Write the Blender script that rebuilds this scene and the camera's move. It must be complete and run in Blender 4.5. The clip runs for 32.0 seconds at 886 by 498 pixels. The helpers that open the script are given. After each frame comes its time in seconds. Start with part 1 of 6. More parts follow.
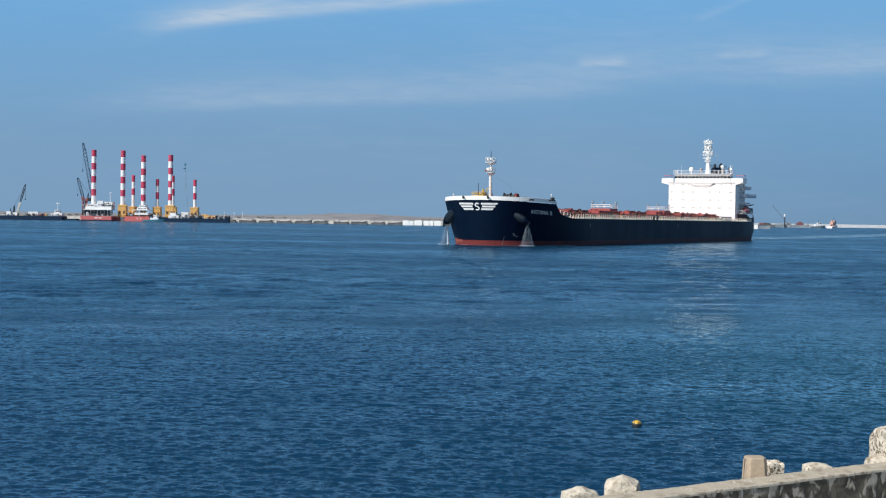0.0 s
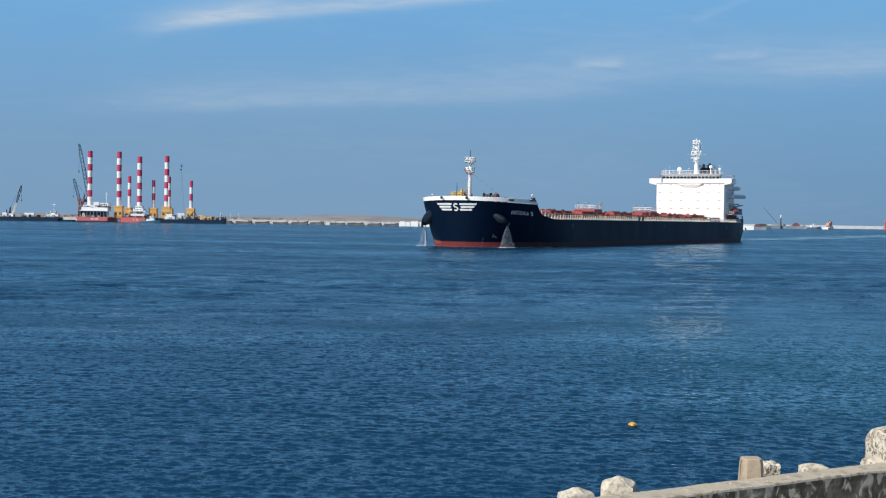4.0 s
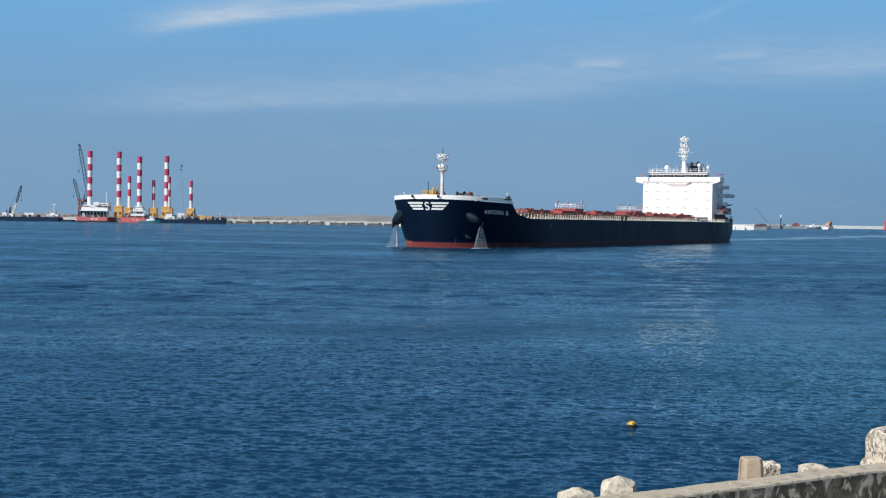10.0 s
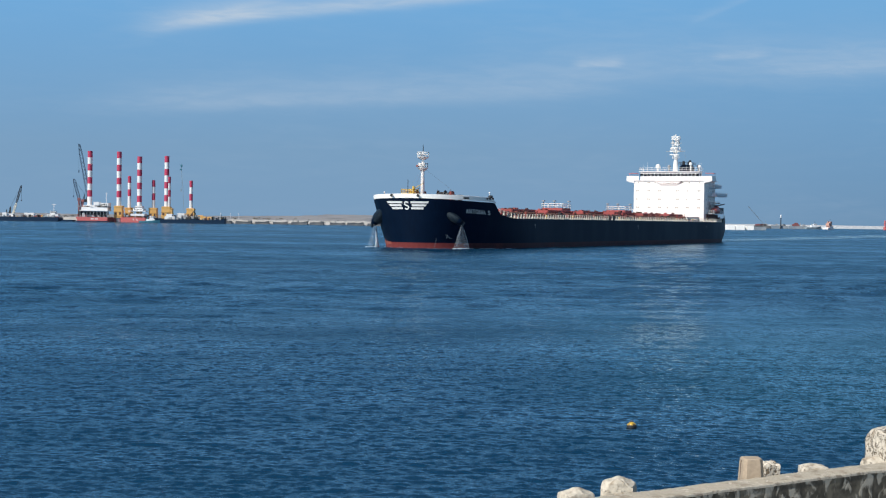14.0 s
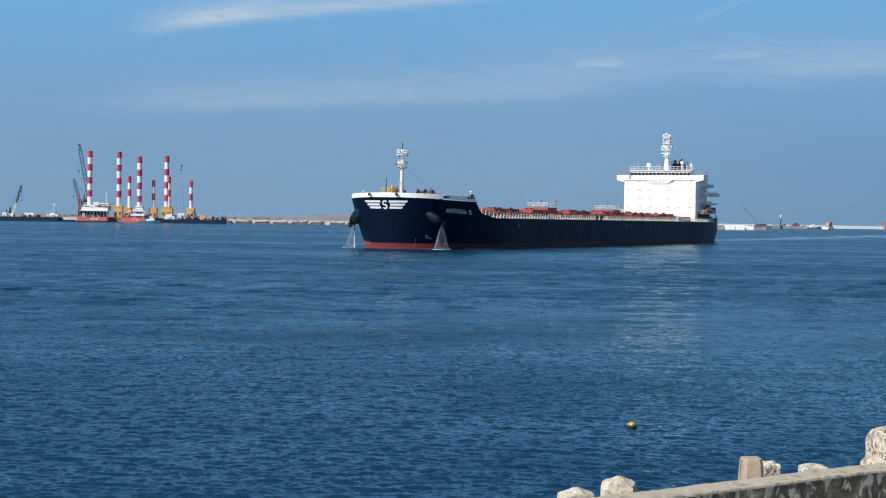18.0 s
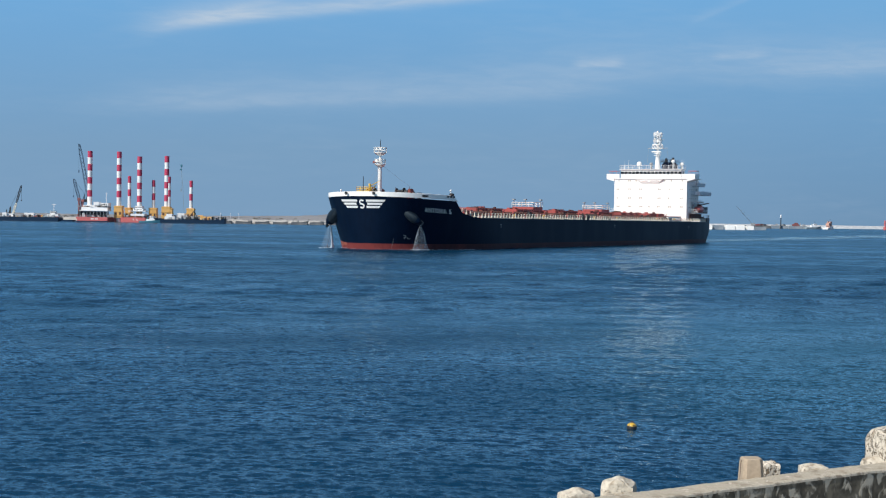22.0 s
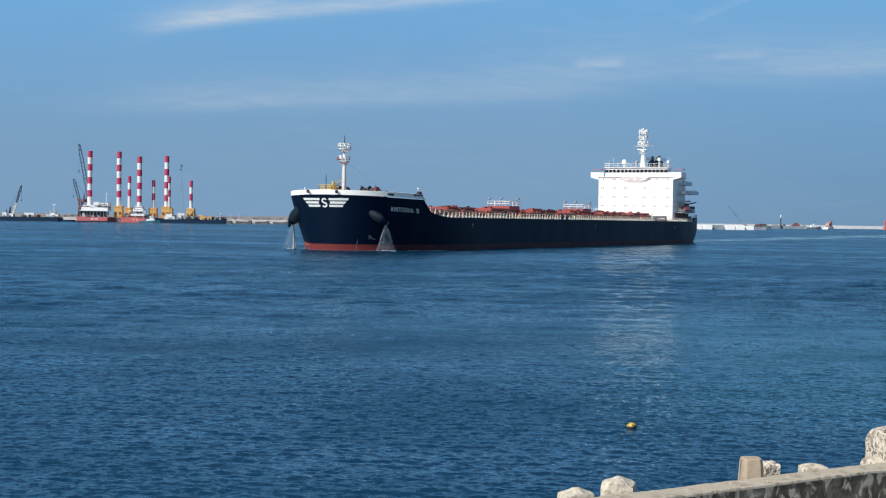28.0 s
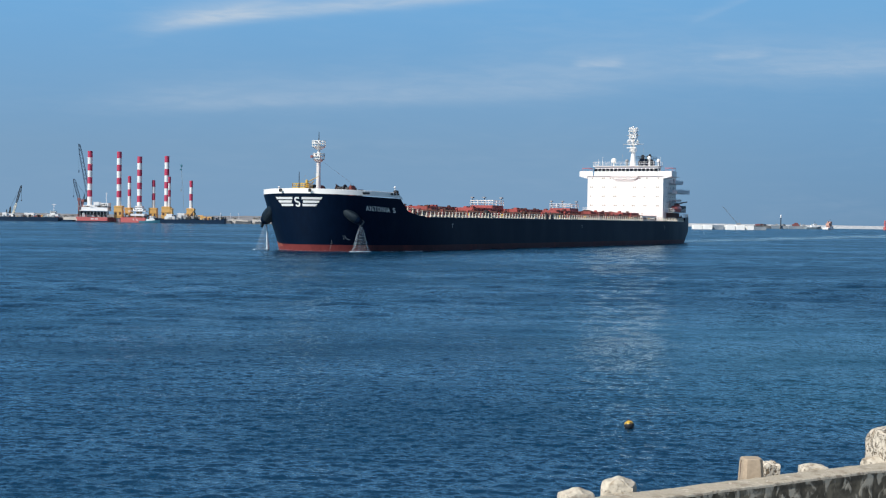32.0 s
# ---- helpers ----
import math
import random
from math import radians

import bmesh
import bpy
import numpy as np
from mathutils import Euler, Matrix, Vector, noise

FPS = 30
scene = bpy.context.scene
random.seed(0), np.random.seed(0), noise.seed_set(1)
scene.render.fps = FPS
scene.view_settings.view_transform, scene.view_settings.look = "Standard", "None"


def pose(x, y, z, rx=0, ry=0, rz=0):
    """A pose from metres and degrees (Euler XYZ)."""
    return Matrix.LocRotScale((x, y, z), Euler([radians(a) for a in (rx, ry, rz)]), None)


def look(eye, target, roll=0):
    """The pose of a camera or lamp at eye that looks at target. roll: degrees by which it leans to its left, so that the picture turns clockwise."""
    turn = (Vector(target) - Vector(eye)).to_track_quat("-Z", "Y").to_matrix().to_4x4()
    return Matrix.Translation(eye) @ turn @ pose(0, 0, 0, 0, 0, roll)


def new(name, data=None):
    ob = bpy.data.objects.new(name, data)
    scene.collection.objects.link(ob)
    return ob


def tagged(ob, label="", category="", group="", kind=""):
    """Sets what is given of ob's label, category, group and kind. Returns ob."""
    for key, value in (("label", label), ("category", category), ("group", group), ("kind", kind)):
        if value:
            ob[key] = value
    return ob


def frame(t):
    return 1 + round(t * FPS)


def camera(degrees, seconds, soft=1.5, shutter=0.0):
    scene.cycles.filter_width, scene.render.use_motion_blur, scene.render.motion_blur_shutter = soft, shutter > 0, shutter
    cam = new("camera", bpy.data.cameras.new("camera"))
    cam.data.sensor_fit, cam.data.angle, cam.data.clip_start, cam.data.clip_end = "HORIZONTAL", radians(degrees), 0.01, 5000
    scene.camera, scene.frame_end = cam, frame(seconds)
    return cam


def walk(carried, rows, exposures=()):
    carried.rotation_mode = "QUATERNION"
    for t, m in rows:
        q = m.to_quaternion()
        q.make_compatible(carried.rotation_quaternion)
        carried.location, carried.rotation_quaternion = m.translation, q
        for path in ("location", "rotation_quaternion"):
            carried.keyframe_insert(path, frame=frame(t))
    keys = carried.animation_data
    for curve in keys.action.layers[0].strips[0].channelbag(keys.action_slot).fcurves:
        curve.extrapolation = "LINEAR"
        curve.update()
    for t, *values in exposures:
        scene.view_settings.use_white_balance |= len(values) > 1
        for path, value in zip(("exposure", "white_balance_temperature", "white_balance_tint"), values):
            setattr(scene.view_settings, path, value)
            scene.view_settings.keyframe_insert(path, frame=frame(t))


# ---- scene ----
# ---------------------------------------------------------------- camera
FOV = 35.61
EYE = (0.0, 0.0, 6.553)
PITCH, LEAN = 1.232, 0.854
cam = camera(FOV, 32.0, soft=1.2)


def aim(yaw, pitch):
    """The camera's pose, turned by yaw degrees to the left and pitch degrees down from its resting aim."""
    a, b = radians(yaw), radians(PITCH + pitch)
    way = Vector((-math.sin(a) * math.cos(b), math.cos(a) * math.cos(b), -math.sin(b)))
    return look(EYE, Vector(EYE) + way * 100, LEAN)


walk(cam, [(0.0, aim(0.152, 0.047)), (0.5, aim(0.117, 0.047)), (1.0, aim(0.085, 0.040)), (1.5, aim(0.064, 0.030)),
           (2.0, aim(0.045, 0.010)), (2.5, aim(0.026, 0.0)), (3.0, aim(0.014, 0.0)), (3.5, aim(0.005, 0.0)),
           (5.5, aim(0, 0)), (32.0, aim(0, 0))])

# ---------------------------------------------------------------- sky and sun
SUN_WAY = Vector((-0.57, -0.47, 0.68)).normalized()
scene.view_settings.exposure = 0.0


def build_sky():
    world = bpy.data.worlds.new("sky")
    scene.world = world
    world.use_nodes = True
    nt = world.node_tree
    nt.nodes.clear()
    N, L = nt.nodes.new, nt.links.new

    def math_node(op, a, b=None, c=None):
        n = N("ShaderNodeMath")
        n.operation = op
        for i, v in enumerate((a, b, c)):
            if v is None:
                continue
            if isinstance(v, (int, float)):
                n.inputs[i].default_value = v
            else:
                L(v, n.inputs[i])
        return n.outputs[0]

    sky = N("ShaderNodeTexSky")
    sky.sky_type = "NISHITA"
    sky.sun_disc = False
    sky.sun_elevation = math.asin(SUN_WAY.z)
    sky.sun_rotation = math.atan2(SUN_WAY.x, SUN_WAY.y) % (2 * math.pi)
    sky.altitude, sky.air_density, sky.dust_density, sky.ozone_density = 0, 1.0, 0.4, 2.0
    co = N("ShaderNodeTexCoord")
    sep = N("ShaderNodeSeparateXYZ")
    L(co.outputs["Generated"], sep.inputs[0])
    depth = math_node("MAXIMUM", math_node("ABSOLUTE", sep.outputs[1]), 0.05)
    az = math_node("DIVIDE", sep.outputs[0], depth)
    el = math_node("DIVIDE", sep.outputs[2], depth)
    comb = N("ShaderNodeCombineXYZ")
    L(az, comb.inputs[0]), L(el, comb.inputs[1]), L(sep.outputs[1], comb.inputs[2])

    def wisps(sx, sy, lo, hi, turn):
        m = N("ShaderNodeMapping")
        m.inputs["Scale"].default_value = (sx, sy, 1)
        m.inputs["Rotation"].default_value = (0, 0, turn)
        L(comb.outputs[0], m.inputs[0])
        t = N("ShaderNodeTexNoise")
        t.inputs["Scale"].default_value, t.inputs["Detail"].default_value, t.inputs["Roughness"].default_value = 1, 7, 0.6
        t.inputs["Distortion"].default_value = 0.5
        L(m.outputs[0], t.inputs[0])
        r = N("ShaderNodeMapRange")
        r.interpolation_type = "SMOOTHSTEP"
        r.inputs[1].default_value, r.inputs[2].default_value = lo, hi
        L(t.outputs[0], r.inputs[0])
        return r.outputs[0]

    fine = wisps(26, 150, 0.30, 0.75, 0.06)
    broad = wisps(7, 34, 0.35, 0.75, 0.05)
    # cirrus bands: azimuth and height where each starts and ends, width, strength, as slopes from the viewer
    bands = [(-0.200, 0.139, 0.05, 0.1645, 0.0085, 0.62), (-0.215, 0.1335, -0.13, 0.150, 0.0110, 0.36), (-0.225, 0.0800, 0.10, 0.0945, 0.0130, 0.32),
             (0.094, 0.1125, 0.126, 0.1140, 0.0040, 0.40), (0.06, 0.107, 0.40, 0.118, 0.022, 0.22), (0.24, 0.111, 0.42, 0.121, 0.012, 0.20),
             (0.195, 0.1195, 0.230, 0.1225, 0.0040, 0.32), (0.18, 0.146, 0.225, 0.166, 0.004, 0.12)]
    total = None
    for a0, e0, a1, e1, width, strength in bands:
        k = (e1 - e0) / (a1 - a0)
        off = math_node("SUBTRACT", el, math_node("MULTIPLY_ADD", az, k, e0 - k * a0))
        below = math_node("MULTIPLY", math_node("MINIMUM", off, 0.0), 2.1 / width)      # soft above, a firmer lower edge
        off = math_node("ADD", below, math_node("MULTIPLY", math_node("MAXIMUM", off, 0.0), 0.8 / width))
        bell = math_node("POWER", 2.718, math_node("MULTIPLY", math_node("MULTIPLY", off, off), -1.0))
        soft = (a1 - a0) * 0.22
        for lo, hi in ((a0 - soft, a0 + soft), (a1 + soft, a1 - soft)):
            r = N("ShaderNodeMapRange")
            r.interpolation_type = "SMOOTHSTEP"
            r.inputs[1].default_value, r.inputs[2].default_value = min(lo, hi), max(lo, hi)
            if lo > hi:
                r.inputs[3].default_value, r.inputs[4].default_value = 1, 0
            L(az, r.inputs[0])
            bell = math_node("MULTIPLY", bell, r.outputs[0])
        bell = math_node("MULTIPLY", bell, strength)
        total = bell if total is None else math_node("ADD", total, bell)
    total = math_node("MULTIPLY", total, math_node("MULTIPLY_ADD", fine, 0.42, 0.62))
    total = math_node("ADD", total, math_node("MULTIPLY", math_node("MULTIPLY", broad, fine), 0.07))
    total = math_node("MINIMUM", total, 0.85)
    mix = N("ShaderNodeMix")
    mix.data_type = "RGBA"
    L(total, mix.inputs[0])
    # blue sea haze low over the horizon, clear sky higher up
    low = N("ShaderNodeValToRGB")
    low.color_ramp.elements[0].position, low.color_ramp.elements[1].position = 0.0, 0.16
    low.color_ramp.elements[0].color, low.color_ramp.elements[1].color = (0.198, 0.337, 0.512, 1), (0.166, 0.402, 0.702, 1)
    mid = low.color_ramp.elements.new(0.05)
    mid.color = (0.194, 0.346, 0.530, 1)
    L(el, low.inputs[0])
    east = N("ShaderNodeValToRGB")                        # deeper blue away from the sun
    east.color_ramp.elements[0].position, east.color_ramp.elements[1].position = 0.0, 0.16
    east.color_ramp.elements[0].color, east.color_ramp.elements[1].color = (0.158, 0.288, 0.452, 1), (0.170, 0.400, 0.685, 1)
    L(el, east.inputs[0])
    side = N("ShaderNodeMapRange")
    side.interpolation_type = "SMOOTHSTEP"
    side.inputs[1].default_value, side.inputs[2].default_value = 0.06, 0.36
    L(az, side.inputs[0])
    lower = N("ShaderNodeMix")
    lower.data_type = "RGBA"
    L(side.outputs[0], lower.inputs[0]), L(low.outputs[0], lower.inputs[6]), L(east.outputs[0], lower.inputs[7])
    scale = N("ShaderNodeMix")
    scale.data_type, scale.blend_type = "RGBA", "MULTIPLY"
    scale.inputs[0].default_value = 1
    scale.inputs[7].default_value = (1 / SKY_STRENGTH,) * 3 + (1,)
    L(lower.outputs[2], scale.inputs[6])
    up = N("ShaderNodeMapRange")
    up.interpolation_type = "SMOOTHSTEP"
    up.inputs[1].default_value, up.inputs[2].default_value = 0.14, 0.75
    L(el, up.inputs[0])
    haze = N("ShaderNodeMix")
    haze.data_type = "RGBA"
    L(up.outputs[0], haze.inputs[0]), L(scale.outputs[2], haze.inputs[6]), L(sky.outputs[0], haze.inputs[7])
    L(haze.outputs[2], mix.inputs[6])
    mix.inputs[7].default_value = tuple(c / SKY_STRENGTH for c in (0.50, 0.60, 0.715)) + (1,)
    bg = N("ShaderNodeBackground")
    bg.inputs[1].default_value = SKY_STRENGTH
    L(mix.outputs[2], bg.inputs[0])
    out = N("ShaderNodeOutputWorld")
    L(bg.outputs[0], out.inputs[0])


SKY_STRENGTH = 0.085
build_sky()
sun = new("sun", bpy.data.lights.new("sun", "SUN"))
sun.data.energy, sun.data.angle, sun.data.color = 5.0, radians(0.53), (1.0, 0.955, 0.88)
sun.matrix_world = look(SUN_WAY * 500, (0, 0, 0))

# ---------------------------------------------------------------- materials


def surface(name, color, rough=0.6, metal=0.0, vary=0.12, scale=1.0, stain=None, stain_at=(0.55, 0.7), stain_scale=0.3,
            bump=0.0, stretch=(1, 1, 1), spread=0.0, gloss=0.5):
    """A painted, stone or metal surface: grain, broad stains and fine relief in the thing's own space."""
    m = bpy.data.materials.new(name)
    m.use_nodes = True
    nt = m.node_tree
    N, L = nt.nodes.new, nt.links.new
    p = nt.nodes["Principled BSDF"]
    p.inputs["Metallic"].default_value = metal
    p.inputs["Specular IOR Level"].default_value = gloss
    co = N("ShaderNodeTexCoord")
    mp = N("ShaderNodeMapping")
    mp.inputs["Scale"].default_value = stretch
    L(co.outputs["Object"], mp.inputs[0])

    def tex(s, detail=5.0):
        t = N("ShaderNodeTexNoise")
        t.inputs["Scale"].default_value, t.inputs["Detail"].default_value = s, detail
        L(mp.outputs[0], t.inputs[0])
        return t.outputs[0]

    grain, broad = tex(scale * 6), tex(scale * stain_scale * 2, 7)
    ramp = N("ShaderNodeMapRange")
    ramp.inputs[1].default_value, ramp.inputs[2].default_value = 0.25, 0.75
    ramp.inputs[3].default_value, ramp.inputs[4].default_value = 1 - vary, 1 + vary
    L(grain, ramp.inputs[0])
    mul = N("ShaderNodeMix")
    mul.data_type, mul.blend_type = "RGBA", "MULTIPLY"
    mul.inputs[0].default_value = 1
    mul.inputs[6].default_value = (*color, 1)
    L(ramp.outputs[0], mul.inputs[7])
    col = mul.outputs[2]
    if spread:
        info = N("ShaderNodeObjectInfo")
        r = N("ShaderNodeMapRange")
        r.inputs[3].default_value, r.inputs[4].default_value = 1 - spread, 1 + spread
        L(info.outputs["Random"], r.inputs[0])
        mm = N("ShaderNodeMix")
        mm.data_type, mm.blend_type = "RGBA", "MULTIPLY"
        mm.inputs[0].default_value = 1
        L(col, mm.inputs[6]), L(r.outputs[0], mm.inputs[7])
        col = mm.outputs[2]
    if stain:
        r = N("ShaderNodeMapRange")
        r.interpolation_type = "SMOOTHSTEP"
        r.inputs[1].default_value, r.inputs[2].default_value = stain_at
        L(broad, r.inputs[0])
        mx = N("ShaderNodeMix")
        mx.data_type = "RGBA"
        L(r.outputs[0], mx.inputs[0]), L(col, mx.inputs[6])
        mx.inputs[7].default_value = (*stain, 1)
        col = mx.outputs[2]
    L(col, p.inputs["Base Color"])
    rr = N("ShaderNodeMapRange")
    rr.inputs[3].default_value, rr.inputs[4].default_value = max(rough - 0.12, 0.03), min(rough + 0.12, 1)
    L(broad, rr.inputs[0]), L(rr.outputs[0], p.inputs["Roughness"])
    if bump:
        b = N("ShaderNodeBump")
        b.inputs["Strength"].default_value, b.inputs["Distance"].default_value = 1.0, bump
        L(tex(scale * 3, 8), b.inputs["Height"]), L(b.outputs[0], p.inputs["Normal"])
    return m


def sea_water():
    """Deep water; waves too fine for the mesh tilt its surface in two sizes of ripples, stronger where gusts pass."""
    m = bpy.data.materials.new("sea_water")
    m.use_nodes = True
    nt = m.node_tree
    N, L = nt.nodes.new, nt.links.new
    p = nt.nodes["Principled BSDF"]
    co = N("ShaderNodeTexCoord")

    def tex(sx, sy, turn, detail, rough=0.55, warp=0.3, out=0):
        mp = N("ShaderNodeMapping")
        mp.inputs["Scale"].default_value = (sx, sy, 1)
        mp.inputs["Rotation"].default_value = (0, 0, turn)
        L(co.outputs["Object"], mp.inputs[0])
        t = N("ShaderNodeTexNoise")
        t.inputs["Scale"].default_value, t.inputs["Detail"].default_value = 1, detail
        t.inputs["Roughness"].default_value, t.inputs["Distortion"].default_value = rough, warp
        L(mp.outputs[0], t.inputs[0])
        return t.outputs[out]

    def vec(op, a, b):
        n = N("ShaderNodeVectorMath")
        n.operation = op
        for i, v in enumerate((a, b)):
            if isinstance(v, tuple):
                n.inputs[i].default_value = v
            elif isinstance(v, float):
                n.inputs["Scale"].default_value = v
            else:
                L(v, n.inputs["Scale" if op == "SCALE" and i == 1 else i])
        return n.outputs[0]

    gust = N("ShaderNodeMapRange")
    gust.interpolation_type = "SMOOTHSTEP"
    gust.inputs[1].default_value, gust.inputs[2].default_value = 0.36, 0.66
    gust.inputs[3].default_value, gust.inputs[4].default_value = 0.55, 1.35
    L(tex(0.004, 0.022, 0.08, 4), gust.inputs[0])
    tilt = vec("ADD", vec("MULTIPLY", vec("SUBTRACT", tex(1.7, 2.4, -0.15, 3, 0.6, out=1), (0.5, 0.5, 0.5)), (RIPPLE[0], RIPPLE[0] * 1.7, 0.0)),
               vec("MULTIPLY", vec("SUBTRACT", tex(5.0, 7.0, 0.3, 3, 0.65, out=1), (0.5, 0.5, 0.5)), (RIPPLE[1], RIPPLE[1] * 1.5, 0.0)))
    tilt = vec("ADD", vec("SCALE", tilt, gust.outputs[0]), (0.0, -LEE, 0.0))      # steeper lee faces look to the shore
    geo = N("ShaderNodeNewGeometry")
    normal = vec("NORMALIZE", vec("ADD", geo.outputs["Normal"], tilt), (0.0, 0.0, 0.0))
    L(normal, p.inputs["Normal"])
    p.inputs["Specular IOR Level"].default_value = 0.0
    p.inputs["Roughness"].default_value = 0.9
    # the sky's mirror image, held down by the waves' own shadowing
    mirror = N("ShaderNodeBsdfGlossy")
    mirror.inputs["Roughness"].default_value = 0.13
    mirror.inputs["Color"].default_value = (0.79, 0.94, 1.0, 1)
    L(normal, mirror.inputs["Normal"])
    fres = N("ShaderNodeFresnel")
    fres.inputs["IOR"].default_value = 1.333
    L(normal, fres.inputs["Normal"])
    level = N("ShaderNodeMath")                     # the gloss levels off towards grazing, where crests hide the far slopes
    level.operation = "POWER"
    level.inputs[1].default_value = SEA_GLOSS[1]
    L(fres.outputs[0], level.inputs[0])
    gain = N("ShaderNodeMath")
    gain.operation = "MULTIPLY"
    gain.inputs[1].default_value = SEA_GLOSS[0]
    L(level.outputs[0], gain.inputs[0])
    slick = N("ShaderNodeMapRange")
    slick.interpolation_type = "SMOOTHSTEP"
    slick.inputs[1].default_value, slick.inputs[2].default_value = 0.40, 0.68
    slick.inputs[3].default_value, slick.inputs[4].default_value = 0.88, 1.24
    L(tex(0.0050, 0.026, 0.05, 7, 0.62), slick.inputs[0])
    share = N("ShaderNodeMath")
    share.operation = "MULTIPLY"
    L(gain.outputs[0], share.inputs[0]), L(slick.outputs[0], share.inputs[1])
    patch = N("ShaderNodeMapRange")                 # cat's-paws, a few metres across
    patch.interpolation_type = "SMOOTHSTEP"
    patch.inputs[1].default_value, patch.inputs[2].default_value = 0.35, 0.65
    patch.inputs[3].default_value, patch.inputs[4].default_value = 0.82, 1.20
    L(tex(0.075, 0.085, 0.2, 7, 0.68), patch.inputs[0])
    dapple = N("ShaderNodeMath")
    dapple.operation = "MULTIPLY"
    L(share.outputs[0], dapple.inputs[0]), L(patch.outputs[0], dapple.inputs[1])
    calm = N("ShaderNodeMath")
    calm.operation = "MULTIPLY_ADD"
    calm.inputs[1].default_value, calm.inputs[2].default_value = 0.20, 1.0
    gloss = N("ShaderNodeMath")
    gloss.operation = "MULTIPLY"
    L(dapple.outputs[0], gloss.inputs[0]), L(calm.outputs[0], gloss.inputs[1])
    both = N("ShaderNodeMixShader")
    L(gloss.outputs[0], both.inputs[0]), L(p.outputs[0], both.inputs[1]), L(mirror.outputs[0], both.inputs[2])
    L(both.outputs[0], nt.nodes["Material Output"].inputs["Surface"])
    c = N("ShaderNodeMix")
    c.data_type = "RGBA"
    L(tex(0.010, 0.04, 0.1, 4), c.inputs[0])
    c.inputs[6].default_value, c.inputs[7].default_value = (0.0020, 0.0245, 0.060, 1), (0.0026, 0.0320, 0.071, 1)
    # a pale slick off the sea wall; sky sheen partly put into its colour
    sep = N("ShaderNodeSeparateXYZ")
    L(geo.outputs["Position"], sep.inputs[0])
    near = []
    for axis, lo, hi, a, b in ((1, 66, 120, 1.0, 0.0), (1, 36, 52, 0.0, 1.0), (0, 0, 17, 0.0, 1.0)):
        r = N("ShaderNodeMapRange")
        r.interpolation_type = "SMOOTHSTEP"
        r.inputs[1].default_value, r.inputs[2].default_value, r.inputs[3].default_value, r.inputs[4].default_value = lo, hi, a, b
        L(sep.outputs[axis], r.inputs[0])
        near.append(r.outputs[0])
    slick_patch = N("ShaderNodeMath")
    slick_patch.operation = "MULTIPLY"
    L(near[0], slick_patch.inputs[0]), L(near[1], slick_patch.inputs[1])
    first = slick_patch
    slick_patch = N("ShaderNodeMath")
    slick_patch.operation = "MULTIPLY"
    L(first.outputs[0], slick_patch.inputs[0]), L(near[2], slick_patch.inputs[1])
    L(slick_patch.outputs[0], calm.inputs[0])
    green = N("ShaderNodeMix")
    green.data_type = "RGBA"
    L(slick_patch.outputs[0], green.inputs[0]), L(c.outputs[2], green.inputs[6])
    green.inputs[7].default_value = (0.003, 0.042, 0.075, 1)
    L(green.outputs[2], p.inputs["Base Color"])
    return m


def slick_water():
    """Smooth wake water in uneven patches: the sky's reflection is put into its pale blue."""
    m = bpy.data.materials.new("foam")
    m.use_nodes = True
    nt = m.node_tree
    N, L = nt.nodes.new, nt.links.new
    p = nt.nodes["Principled BSDF"]
    p.inputs["Base Color"].default_value = (0.36, 0.62, 0.80, 1)
    p.inputs["Roughness"].default_value = 0.45
    co = N("ShaderNodeTexCoord")
    mp = N("ShaderNodeMapping")
    mp.inputs["Scale"].default_value = (0.012, 0.22, 1)
    L(co.outputs["Object"], mp.inputs[0])
    t = N("ShaderNodeTexNoise")
    t.inputs["Scale"].default_value, t.inputs["Detail"].default_value = 1.0, 6
    L(mp.outputs[0], t.inputs[0])
    r = N("ShaderNodeMapRange")
    r.interpolation_type = "SMOOTHSTEP"
    r.inputs[1].default_value, r.inputs[2].default_value = 0.34, 0.74
    r.inputs[3].default_value, r.inputs[4].default_value = 0.10, 0.46
    L(t.outputs[0], r.inputs[0]), L(r.outputs[0], p.inputs["Alpha"])
    return m


def spray_water(name, thick):
    m = bpy.data.materials.new(name)
    m.use_nodes = True
    nt = m.node_tree
    N, L = nt.nodes.new, nt.links.new
    p = nt.nodes["Principled BSDF"]
    p.inputs["Base Color"].default_value = (0.76, 0.87, 0.96, 1)
    p.inputs["Roughness"].default_value = 0.5
    co = N("ShaderNodeTexCoord")
    mp = N("ShaderNodeMapping")
    mp.inputs["Scale"].default_value = (8, 8, 0.9)
    L(co.outputs["Object"], mp.inputs[0])
    t = N("ShaderNodeTexNoise")
    t.inputs["Scale"].default_value, t.inputs["Detail"].default_value = 1.0, 5
    L(mp.outputs[0], t.inputs[0])
    r = N("ShaderNodeMapRange")
    r.inputs[1].default_value, r.inputs[2].default_value = 0.40, 0.66
    r.inputs[3].default_value, r.inputs[4].default_value = (0.85, 1.0) if thick > 0.9 else (0.0, thick)
    L(t.outputs[0], r.inputs[0]), L(r.outputs[0], p.inputs["Alpha"])
    return m


